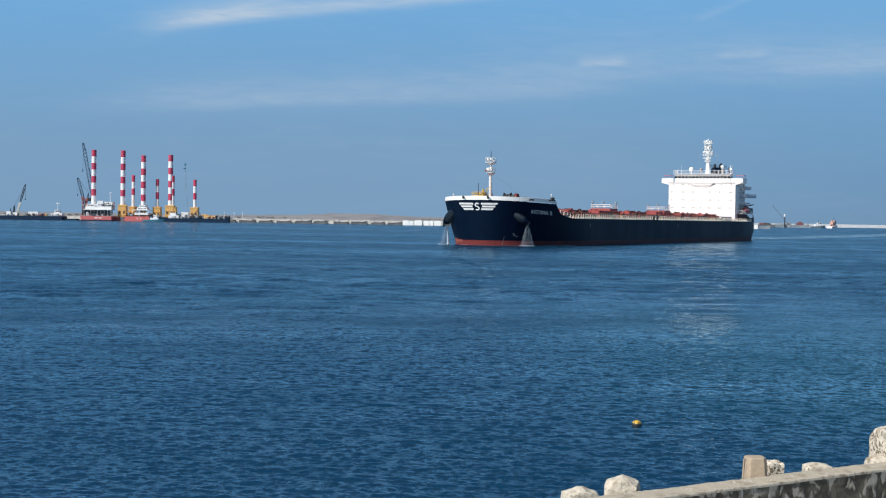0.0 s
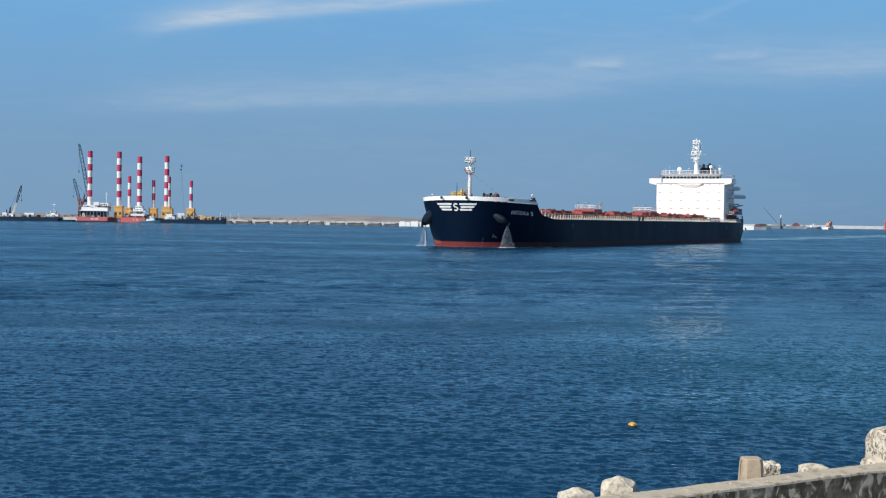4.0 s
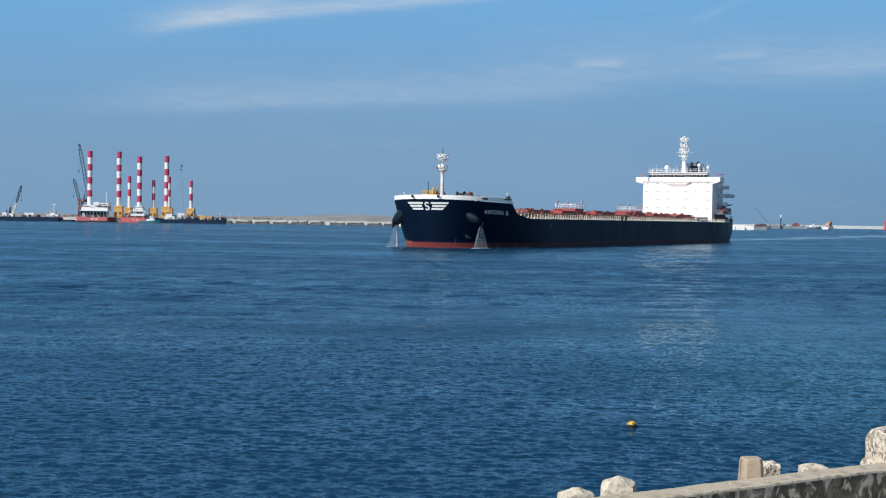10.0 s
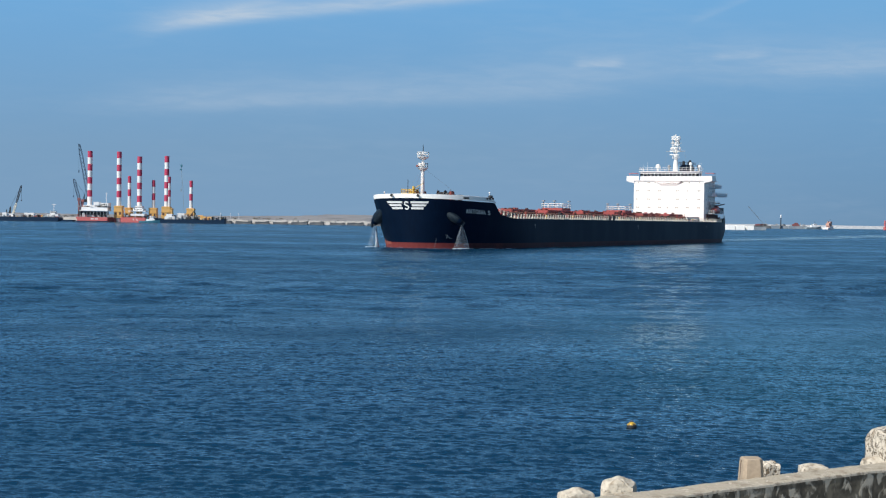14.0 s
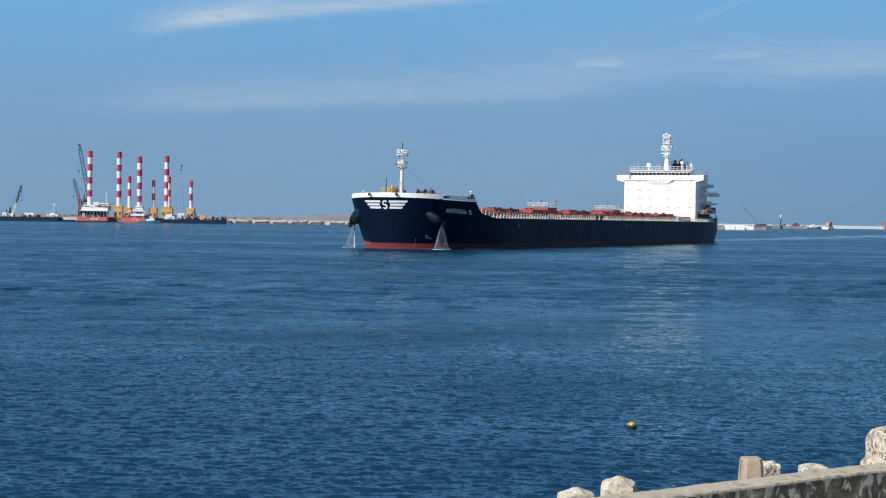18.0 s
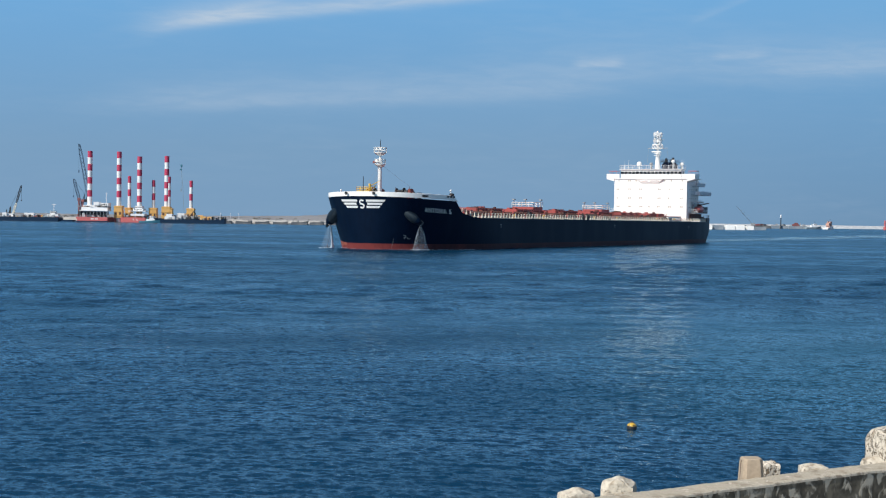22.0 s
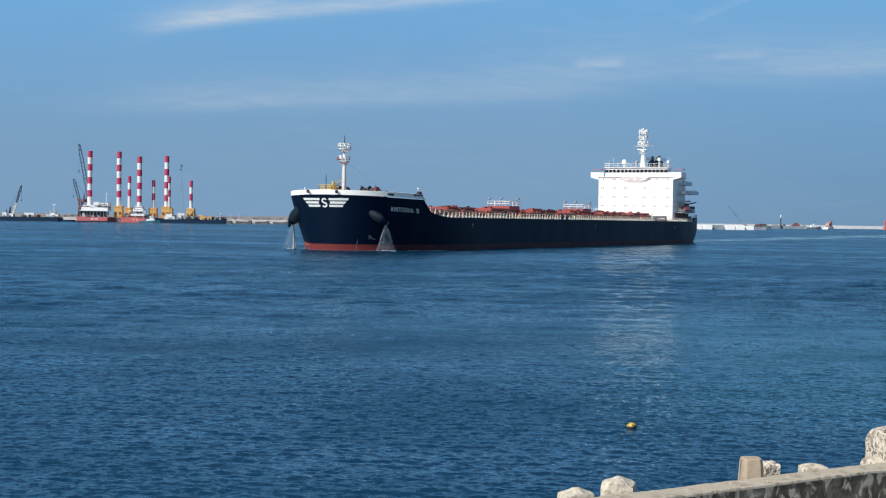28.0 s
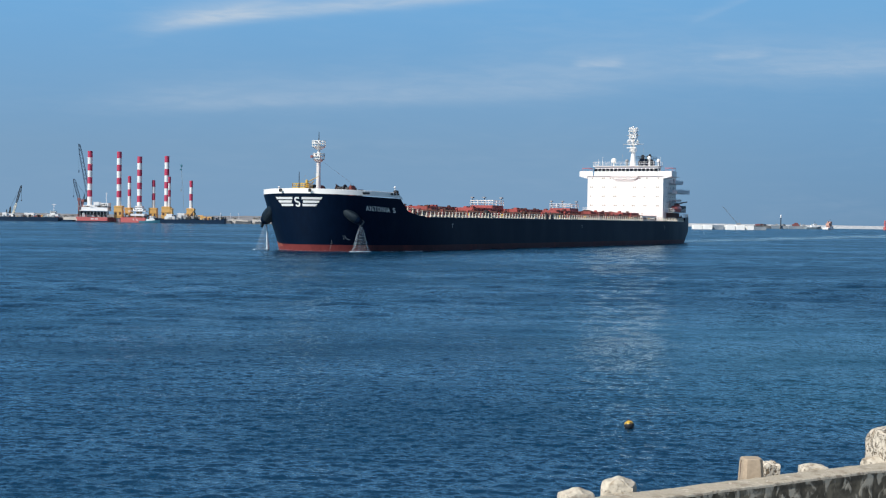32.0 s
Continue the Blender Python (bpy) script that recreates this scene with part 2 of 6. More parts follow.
RIPPLE = (0.36, 0.95)
SEA_GLOSS = (0.570, 0.60)
LEE = 0.05
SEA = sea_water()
WAKESLICK, SPRAY, MIST, TORRENT = slick_water(), spray_water("spray", 0.29), spray_water("mist", 0.085), spray_water("torrent", 0.95)
SURF = spray_water("thin_foam", 0.75)
# navy with the grey of sunlit plating mixed into the paint
BOLSTER = surface("sunlit_navy_paint", (0.010, 0.018, 0.028), 0.45, vary=0.3, scale=0.8, stain=(0.036, 0.048, 0.058), stain_at=(0.48, 0.66), stretch=(1, 1, 0.3), gloss=0.08)
NAVY = surface("navy_hull_paint", (0.0017, 0.0078, 0.0230), 0.45, vary=0.18, scale=0.25, stain=(0.005, 0.0125, 0.027), stain_at=(0.55, 0.8), stretch=(1, 1, 0.25), gloss=0.07)
# darker copy of the red band, with the sides' shade in its colour
BOOTSHADE = surface("shaded_antifouling", (0.055, 0.020, 0.024), 0.6, gloss=0.15, vary=0.25, scale=0.4, stain=(0.10, 0.030, 0.030), stretch=(1, 1, 0.3))
BOOT = surface("red_antifouling", (0.175, 0.034, 0.032), 0.6, gloss=0.2, vary=0.2, scale=0.4, stain=(0.22, 0.07, 0.05), stretch=(1, 1, 0.3))
WHITE = surface("white_paint", (0.84, 0.83, 0.80), 0.45, vary=0.03, scale=0.4, stain=(0.76, 0.73, 0.67), stain_at=(0.66, 0.85), stretch=(1, 1, 0.3))
MARK = surface("white_marking", (0.74, 0.75, 0.74), 0.5, vary=0.05)
DECKRED = surface("oxide_red_deck", (0.33, 0.070, 0.042), 0.65, vary=0.2, scale=0.4, stain=(0.20, 0.06, 0.045), stain_at=(0.5, 0.75))
COAMING = surface("coaming_red", (0.22, 0.050, 0.043), 0.6, vary=0.25, scale=0.5, stain=(0.15, 0.045, 0.036), stain_at=(0.45, 0.7))
HATCHRED = surface("hatch_red", (0.37, 0.078, 0.072), 0.5, vary=0.18, scale=0.4, stain=(0.22, 0.055, 0.05), stain_at=(0.45, 0.75))
BROWN = surface("dark_rusty_steel", (0.075, 0.032, 0.026), 0.7, vary=0.3, scale=0.6)
GREYWHITE = surface("pale_grey_paint", (0.52, 0.56, 0.60), 0.5, vary=0.08)
CREAM = surface("cream_rail_paint", (0.70, 0.67, 0.57), 0.55, vary=0.1)
YELLOW = surface("yellow_paint", (0.70, 0.46, 0.085), 0.5, vary=0.1)
DARK = surface("dark_steel", (0.020, 0.022, 0.026), 0.55, vary=0.2)
# glass lightened to carry the glare of the overexposed white front
CABIN = surface("paled_cabin_glass", (0.36, 0.31, 0.24), 0.2, vary=0.1)
GLASS = surface("dark_window_glass", (0.010, 0.013, 0.016), 0.08, vary=0.05)
AWNING = surface("pink_red_canvas", (0.56, 0.19, 0.22), 0.7, vary=0.08)
BARE = surface("worn_primer", (0.30, 0.080, 0.055), 0.7, vary=0.3, scale=0.8)
# this orange and the red below carry the far haze in their tone
SALMON = surface("hazed_orange", (0.50, 0.28, 0.22), 0.5, vary=0.12, scale=0.3)
DULLRED = surface("dull_red", (0.22, 0.080, 0.080), 0.6, vary=0.15, scale=0.3)
PALE = surface("pale_grey_green", (0.24, 0.30, 0.33), 0.5, vary=0.1)
ORANGE = surface("lifeboat_orange", (0.50, 0.13, 0.11), 0.4, vary=0.08)
GREY = surface("grey_steel", (0.30, 0.31, 0.32), 0.5, vary=0.12)
# red with the pink cast of distant haze mixed in
LEGRED = surface("hazed_leg_red", (0.46, 0.042, 0.095), 0.5, vary=0.1, scale=0.2)
LEGWHITE = surface("leg_white", (0.74, 0.74, 0.74), 0.5, vary=0.05, scale=0.2)
JACKYEL = surface("jack_house_yellow", (0.66, 0.38, 0.12), 0.55, vary=0.12, scale=0.2)
BARGERED = surface("barge_red", (0.52, 0.125, 0.12), 0.55, vary=0.12, scale=0.2)
BARGEDARK = surface("barge_dark_blue", (0.006, 0.024, 0.055), 0.55, gloss=0.2, vary=0.2, scale=0.2)
TEAL = surface("tug_teal", (0.05, 0.20, 0.27), 0.5, vary=0.1)
LATTICE = surface("lattice_grey", (0.045, 0.085, 0.135), 0.55, vary=0.1)
# sand greyed towards blue, the distance haze mixed into its colour
HAZESAND = surface("hazed_sand", (0.238, 0.234, 0.236), 0.95, vary=0.15, scale=0.03, stain=(0.165, 0.163, 0.172), stain_at=(0.45, 0.66), stain_scale=0.5)
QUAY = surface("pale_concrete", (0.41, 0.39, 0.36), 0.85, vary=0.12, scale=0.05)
RUBBLE = surface("grey_rubble", (0.40, 0.39, 0.37), 0.9, vary=0.3, scale=0.06, stain=(0.25, 0.24, 0.225), stain_at=(0.5, 0.72))
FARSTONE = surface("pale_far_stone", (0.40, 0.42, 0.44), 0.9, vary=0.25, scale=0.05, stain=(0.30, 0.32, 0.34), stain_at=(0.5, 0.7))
SCRUB = surface("dry_scrub", (0.13, 0.125, 0.105), 0.9, vary=0.3, scale=0.2)
BARGEGREY = surface("barge_blue_grey", (0.20, 0.245, 0.29), 0.6, vary=0.22, scale=0.15, stain=(0.34, 0.36, 0.37), stain_at=(0.5, 0.75))
QUAYDARK = surface("dark_grey_concrete", (0.095, 0.105, 0.115), 0.8, vary=0.3, scale=0.1, stain=(0.22, 0.22, 0.215), stain_at=(0.52, 0.75))
CAISSON = surface("white_concrete", (0.88, 0.87, 0.84), 0.8, vary=0.06, scale=0.05)
WALLCON = surface("weathered_wall_concrete", (0.42, 0.37, 0.285), 0.9, stain=(0.26, 0.215, 0.155), stain_at=(0.5, 0.75), stain_scale=0.5, vary=0.16, scale=5.0, bump=0.006)
ROCK = surface("limestone", (0.57, 0.515, 0.42), 0.95, vary=0.16, scale=3.0, stain=(0.33, 0.265, 0.19), stain_at=(0.46, 0.68), stain_scale=1.2, bump=0.035)
POSTCON = surface("post_concrete", (0.385, 0.305, 0.22), 0.9, vary=0.14, scale=4.0, stain=(0.27, 0.21, 0.15), stain_at=(0.6, 0.8), bump=0.006)
RUST = surface("rusted_iron", (0.045, 0.024, 0.017), 0.8, vary=0.3, scale=8)
BUOY = surface("buoy_orange", (0.55, 0.35, 0.045), 0.4, vary=0.2, scale=4, stain=(0.10, 0.07, 0.03), stain_at=(0.5, 0.62), stain_scale=1.2)

# ---------------------------------------------------------------- mesh helpers


class Shape:
    """Collects the faces of one mesh."""

    def __init__(self):
        self.v, self.f = [], []

    def add(self, vs, fs):
        n = len(self.v)
        self.v += [tuple(p) for p in vs]
        self.f += [tuple(n + i for i in q) for q in fs]
        return self

    def box(self, x0, x1, y0, y1, z0, z1):
        return self.add([(x, y, z) for z in (z0, z1) for y in (y0, y1) for x in (x0, x1)],
                        [(0, 2, 3, 1), (4, 5, 7, 6), (0, 1, 5, 4), (1, 3, 7, 5), (3, 2, 6, 7), (2, 0, 4, 6)])

    def rod(self, a, b, r0, r1=None, n=8):
        a, b = Vector(a), Vector(b)
        r1 = r0 if r1 is None else r1
        q = (b - a).to_track_quat("Z", "Y")
        vs = []
        for c, r in ((a, r0), (b, r1)):
            vs += [c + q @ Vector((r * math.cos(2 * math.pi * i / n), r * math.sin(2 * math.pi * i / n), 0)) for i in range(n)]
        fs = [(i, (i + 1) % n, n + (i + 1) % n, n + i) for i in range(n)]
        return self.add(vs, fs + [tuple(range(n - 1, -1, -1)), tuple(range(n, 2 * n))])

    def lathe(self, c, profile, n=14, axis="Z"):
        """profile: radius and height pairs, turned about an axis through c."""
        vs = []
        for r, h in profile:
            for i in range(n):
                a = 2 * math.pi * i / n
                p = (r * math.cos(a), r * math.sin(a), h)
                if axis == "X":
                    p = (p[2], p[0], p[1])
                elif axis == "Y":
                    p = (p[1], p[2], p[0])
                vs.append((c[0] + p[0], c[1] + p[1], c[2] + p[2]))
        k = len(profile)
        fs = [(j * n + i, j * n + (i + 1) % n, (j + 1) * n + (i + 1) % n, (j + 1) * n + i) for j in range(k - 1) for i in range(n)]
        return self.add(vs, fs + [tuple(range(n - 1, -1, -1)), tuple(range((k - 1) * n, k * n))])

    def ball(self, c, r, n=12, flat=1.0):
        prof = [(max(r * math.sin(math.pi * j / 8), 0.01 * r), -r * flat * math.cos(math.pi * j / 8)) for j in range(9)]
        return self.lathe(c, prof, n)

    def grid(self, rows):
        """Rows of points, equally long."""
        k = len(rows[0])
        fs = [(j * k + i, j * k + i + 1, (j + 1) * k + i + 1, (j + 1) * k + i) for j in range(len(rows) - 1) for i in range(k - 1)]
        return self.add([p for r in rows for p in r], fs)

    def mesh(self, name, material, bevel=0.0, smooth=True, angle=35):
        me = bpy.data.meshes.new(name)
        me.from_pydata(self.v, [], self.f)
        if bevel:
            bm = bmesh.new()
            bm.from_mesh(me)
            bmesh.ops.bevel(bm, geom=bm.edges[:], offset=bevel, segments=2, affect="EDGES", clamp_overlap=True)
            bm.to_mesh(me)
            bm.free()
        me.materials.append(material)
        if smooth:
            me.polygons.foreach_set("use_smooth", [True] * len(me.polygons))
            me.set_sharp_from_angle(angle=radians(angle))
        me.update()
        return me


def part(name, shape, material, parent, label="", bevel=0.0, smooth=True, angle=35):
    ob = new(name, shape.mesh(name, material, bevel, smooth, angle))
    ob.parent = parent
    return tagged(ob, label)


def more(ob, parent, x=0, y=0, z=0, rz=0):
    """Another object on the same mesh."""
    o = new(ob.name.split(".")[0], ob.data)
    o.parent = parent
    o.matrix_basis = pose(x, y, z, 0, 0, rz)
    return o


def thing(name, label, category, group="", at=None):
    ob = new(name)
    ob.empty_display_size = 0.5
    if at is not None:
        ob.matrix_basis = at
    return tagged(ob, label, category, group)


def solid(name, shape, material, label, category, group="", at=None, kind="", bevel=0.0, smooth=True, angle=35):
    ob = new(name, shape.mesh(name, material, bevel, smooth, angle))
    if at is not None:
        ob.matrix_basis = at
    return tagged(ob, label, category, group, kind)


# ---------------------------------------------------------------- sea, shore and distance
def build_sea():
    """One sheet of sea to the horizon: a polar net, dense before the shore, raised into small wind waves."""
    fine = np.arange(-0.47, 0.4701, 0.0019)
    coarse = np.linspace(0.47, 2 * math.pi - 0.47, 42)[1:-1]
    ang = np.concatenate([fine, coarse, [2 * math.pi - 0.47]])
    rad = np.concatenate([[0.5, 5, 10, 15, 20], 25 * 1.01 ** np.arange(0, 30), 33.7 * 1.0016 ** np.arange(0, 614), 90 * 1.0036 ** np.arange(0, 900), [2700, 3500, 5200]])
    A, R = np.meshgrid(ang, rad)
    X, Y = 7 + R * np.sin(A), -8 + R * np.cos(A)
    cell = R * np.where(R < 33.7, 0.01, np.where(R < 90, 0.0016, 0.0036))
    cell = np.where((A > 0.47), 1e6, cell)
    Z = np.zeros_like(X)
    rng = np.random.default_rng(5)
    count = 64
    for i in range(count):
        wave = 0.28 * (2.2 / 0.28) ** (i / (count - 1)) * rng.uniform(0.92, 1.08)
        way = -1.70 + rng.normal(0, 0.52)
        slope = WAVE_SLOPE * math.sqrt(2 / count) * (1.0 if wave < 0.45 else (0.45 / wave) ** 1.4)
        fade = np.clip((wave / cell - 2.4) / 1.6, 0, 1)
        k = 2 * math.pi / wave
        ph = k * (X * math.cos(way) + Y * math.sin(way)) + rng.uniform(0, 6.28)
        Z += fade * slope / k * (np.sin(ph) - 0.3 * np.sin(2 * ph))
    open_sea = np.clip((R - 60) / 90, 0, 1)              # longer, short-crested waves off the lee of the shore
    for i in range(36):
        wave = 1.5 * (7.0 / 1.5) ** (i / 35) * rng.uniform(0.92, 1.08)
        way = -1.75 + rng.normal(0, 0.6)
        fade = np.clip((wave / cell - 2.3) / 1.5, 0, 1) * open_sea
        k = 2 * math.pi / wave
        ph = k * (X * math.cos(way) + Y * math.sin(way)) + rng.uniform(0, 6.28)
        Z += fade * 0.13 * math.sqrt(2 / 36) / k * np.sin(ph + 0.35 * np.sin(ph))
    calm = 0.85 + 0.3 * np.sin(X * 0.05 + 1.3 * np.sin(Y * 0.031)) * np.sin(Y * 0.043 + 0.8 * np.sin(X * 0.02))
    Z *= calm
    n, k = X.shape
    me = bpy.data.meshes.new("water")
    me.vertices.add(n * k)
    me.vertices.foreach_set("co", np.stack([X, Y, Z], -1).astype(np.float32).ravel())
    idx = np.arange(n * k).reshape(n, k)
    quads = np.stack([idx[:-1, :-1], idx[1:, :-1], idx[1:, 1:], idx[:-1, 1:]], -1).reshape(-1, 4)[:, ::-1]
    me.loops.add(quads.size)
    me.loops.foreach_set("vertex_index", quads.astype(np.int32).ravel())
    me.polygons.add(len(quads))
    me.polygons.foreach_set("loop_start", np.arange(0, quads.size, 4, dtype=np.int32))
    me.polygons.foreach_set("use_smooth", np.ones(len(quads), dtype=bool))
    me.update(calc_edges=True)
    me.materials.append(SEA)
    return tagged(new("water", me), "deep blue sea with small wind chop", "sea", kind="structure")


WAVE_SLOPE = 0.285
sea = build_sea()


def afar(x, y, z, k=0.62):
    """A place on the far shore, whose plan is drawn at 1900 m and brought in to its true distance and size."""
    return Matrix.Scale(k, 4) @ pose(x - (3.3 if k < 0.64 else 0), y, z)


def build_far_land():
    s = Shape()
    rows = []
    for j, y in enumerate((1962, 1985, 2030, 2120, 2300, 2700)):
        row = []
        for i in range(141):
            x = -1100 + i * 9
            hill = 8.8 + 4.2 * math.exp(-((x + 150) / 90) ** 2) + 1.5 * noise.noise((x * 0.012, y * 0.02, 0)) + 0.8 * noise.noise((x * 0.06, y * 0.05, 4))
            h = (5.2, 6.2, 0.75 * hill, 1.05 * hill, 1.25 * hill, -2)[j]
            row.append((x, y, h))
        rows.append(row)
    s.grid(rows)
    return solid("ground", s, HAZESAND, "low sandy reclaimed land behind a breakwater", "land", at=afar(0, 0, 0), kind="structure")


build_far_land()


def build_breakwater():
    """A rubble mound with weathered caissons set along its seaward foot."""
    s = Shape()
    rows = []
    for j, (y, h, rough) in enumerate(((1948, -3, 0), (1950.5, 0.8, 0.7), (1953, 3.2, 1.0), (1956, 5.2, 0.9), (1960, 6.0, 0.9), (1966, 5.4, 0.6))):
        rows.append([(x, y + 0.8 * noise.noise((x * 0.2, j, 1.0)), h + rough * (noise.noise((x * 0.16, j * 0.9, 5.0)) + 0.6 * noise.noise((x * 0.55, j * 1.7, 2.0)))) for x in [-1100 + 1.6 * i for i in range(782)]])
    s.grid(rows)
    base = solid("breakwater", s, RUBBLE, "long pale rubble and concrete breakwater on the far shore", "breakwater", at=afar(0, 0, 0), kind="structure", angle=80)
    rng = random.Random(5)
    shapes = []
    for w in (10.6, 11.6, 9.8):
        a = Shape().box(-w, w, -4, 2, -2.5, 2.9).box(-w + 0.5, w - 0.5, -4.4, 1, 2.9, 3.7).box(w - 4.5, w, -3.4, 2, 3.7, 4.6)
        shapes.append(a.mesh("caisson", QUAYDARK, 0.18))
    for i in range(17):
        o = new("caisson", shapes[i % 3])
        o.parent = base
        o.matrix_basis = pose(-306 + i * 26.4 + rng.uniform(-1.5, 1.5), 1948.4 + rng.uniform(-1, 1), rng.uniform(-0.8, 0.2), 0, rng.uniform(-1.5, 2.5), rng.uniform(-9, -3))
    block = None
    for i in range(130):
        bx, by = -310 + i * 3.4 + rng.uniform(-2, 2), 1953 + rng.uniform(-3, 7)
        if block is None:
            block = part("armour_block", Shape().box(-1.5, 1.5, -1.1, 1.1, -0.9, 1.3), RUBBLE, base, bevel=0.3)
            block.location = (bx, by, 5.2)
        else:
            more(block, base, bx, by, 4.8 - rng.uniform(0, 0.9) - 0.9 * max(1955 - by, 0), rng.uniform(0, 90))
    return base


def build_scrub():
    """Low dry bushes on the reclaimed land."""
    s = Shape()
    rng = random.Random(17)
    for i in range(150):
        x, y = rng.uniform(-760, 60), rng.uniform(1975, 2090)
        for k in range(5):
            s.ball((x + rng.uniform(-2.4, 2.4), y + rng.uniform(-2, 2), 0.9 * 8.8 * min(1, (y - 1965) / 140 + 0.55) + rng.uniform(-0.5, 0.9)), rng.uniform(0.5, 1.3), 6, 0.6)
    solid("scrub", s, SCRUB, "low dry bushes scattered over the reclaimed land", "bushes", at=afar(0, 0, 0), kind="stuff", smooth=False)


build_scrub()
build_breakwater()
# ---------------------------------------------------------------- the bulk carrier
LOA, HALF_BEAM, ENTRY = 219.2, 16.1, 31.0


def stem_at(z):
    return 216.0 + 2.6 * max(z, -2) / 11.0


def fullness(z):
    """The bow's waterlines grow fuller with height, which gives its flare."""
    return 2 + 0.6 * min(max((z - 1) / 10, 0), 1)


def half_breadth(x, z):
    """The hull's half breadth at x metres from the stern and z metres over the water."""
    u, p = (x - (stem_at(z) - ENTRY)) / ENTRY, fullness(z)
    if u > 0:
        return HALF_BEAM * (1 - min(u, 1) ** p) ** (1 / p)
    v = max(36 - x, 0) / 36
    tuck = min(max((4.2 - z) / 5.0, 0), 1)                # the run draws in under the counter
    return HALF_BEAM * (1 - 0.28 * v ** 2.3 - 0.16 * min(v, 1) ** 3 * tuck ** 1.4)


def bow_x(y, z):
    p = fullness(z)
    return stem_at(z) - ENTRY + ENTRY * max(1 - abs(y / HALF_BEAM) ** p, 0) ** (1 / p)


def round_bow(a, z):
    """The point of the bow at the angle a from the stem."""
    p = fullness(z)
    return (stem_at(z) - ENTRY + ENTRY * abs(math.cos(a)) ** (2 / p), math.copysign(HALF_BEAM * abs(math.sin(a)) ** (2 / p), a))


def sheer(x):
    """The top of the hull's side plating."""
    if x < 13:
        return 8.35
    if x < 15:
        return 8.35 - (x - 13) / 2 * 1.4
    if x < 193:
        return 6.95
    if x < 200.8:
        return 6.95 + 1.0 * ((x - 193) / 7.8) ** 1.7
    return 7.95 + 2.5 * min((x - 200.8) / 2.8, 1) ** 1.15 + 0.72 * max(x - 203.6, 0) / 16


STATIONS = [-4.1, 4, 7, 10, 13, 15, 19, 24, 30, 36, 60, 90, 120, 150, 180, 186, 190, 193, 195, 197, 199, 200, 200.8, 201.5, 202.2, 202.9, 203.6]
BOWFAN = 26


def hull_band(z_of, levels):
    """Rows of points from the port stern round the bow to the starboard stern, one row for each level 0..1."""
    rows = []
    for k in levels:
        side = []
        for x in STATIONS:
            z = z_of(x, k)
            xx = max(x, -4.1 + 6.2 * min(1, max(0, (3.4 - z) / 4.6)) ** 1.6) if x < 6 else x
            side.append((xx, half_breadth(xx, z), z))
        x0 = 203.6
        for i in range(1, BOWFAN + 1):
            z = z_of(min(x0 + i * 0.7, LOA), k)
            p = fullness(z)
            a0 = math.acos(min(1, (x0 - (stem_at(z) - ENTRY)) / ENTRY) ** (p / 2))
            x, y = round_bow(a0 * (1 - i / BOWFAN), z)
            side.append((x, y, z))
        rows.append(side + [(x, -y, z) for x, y, z in side[-2::-1]])
    return rows


def close_stern(s, rows):
    s.grid([[r[-1], (r[-1][0], 0, r[-1][2]), r[0]] for r in rows])


def on_bow(shape, y0, y1, z0, z1, out=0.035, slant=0.0, steps=6):
    """A flat marking laid on the bow's plating between two half breadths (signed) and two heights."""
    rows = []
    for j in range(2):
        z = (z0, z1)[j]
        ya, yb = y0 - slant * j * math.copysign(1, y0), y1
        rows.append([(bow_x(ya + (yb - ya) * i / steps, z) + out, ya + (yb - ya) * i / steps, z) for i in range(steps + 1)])
    shape.grid(rows)


def text_on_side(words, x0, z0, height, length):
    """Letters laid on the port bow, read from the stem towards the stern."""
    curve = bpy.data.curves.new("lettering", "FONT")
    curve.body, curve.size, curve.space_character, curve.offset = words, height * 1.42, 1.2, 0.008
    curve.resolution_u = 3
    tmp = new("lettering", curve)
    me = bpy.data.meshes.new_from_object(tmp)
    bpy.data.objects.remove(tmp)
    bpy.data.curves.remove(curve)
    reach = max(v.co.x for v in me.vertices)
    for v in me.vertices:
        s, h = v.co.x / reach * length, v.co.y
        x, z, mid = x0 + 0.42 * h, z0 + h - 0.045 * s, z0 + 0.4
        left = s
        while left > 0:                      # walk along the curved plating
            dx = min(left, 0.1)
            slope = (half_breadth(x - dx, mid) - half_breadth(x, mid)) / dx
            x -= dx / math.sqrt(1 + slope * slope)
            left -= dx
        y = half_breadth(x, z)
        t = (half_breadth(x - 0.2, z) - half_breadth(x + 0.2, z)) / 0.4
        n = Vector((t, 1, 0)).normalized()
        v.co = Vector((x, y, z)) + n * 0.04
    me.materials.append(MARK)
    return me


def ladder_rail(s, pts, height, step, r=0.035, bars=2):
    """Guard rail along a polyline: posts and horizontal bars."""
    for a, b in zip(pts, pts[1:]):
        a, b = Vector(a), Vector(b)
        n = max(1, int((b - a).length / step))
        for i in range(n + 1):
            p = a.lerp(b, i / n)
            s.rod(p, p + Vector((0, 0, height)), r, n=5)
        for k in range(bars):
            h = Vector((0, 0, height * (k + 1) / bars))
            s.rod(a + h, b + h, r, n=5)
    return s


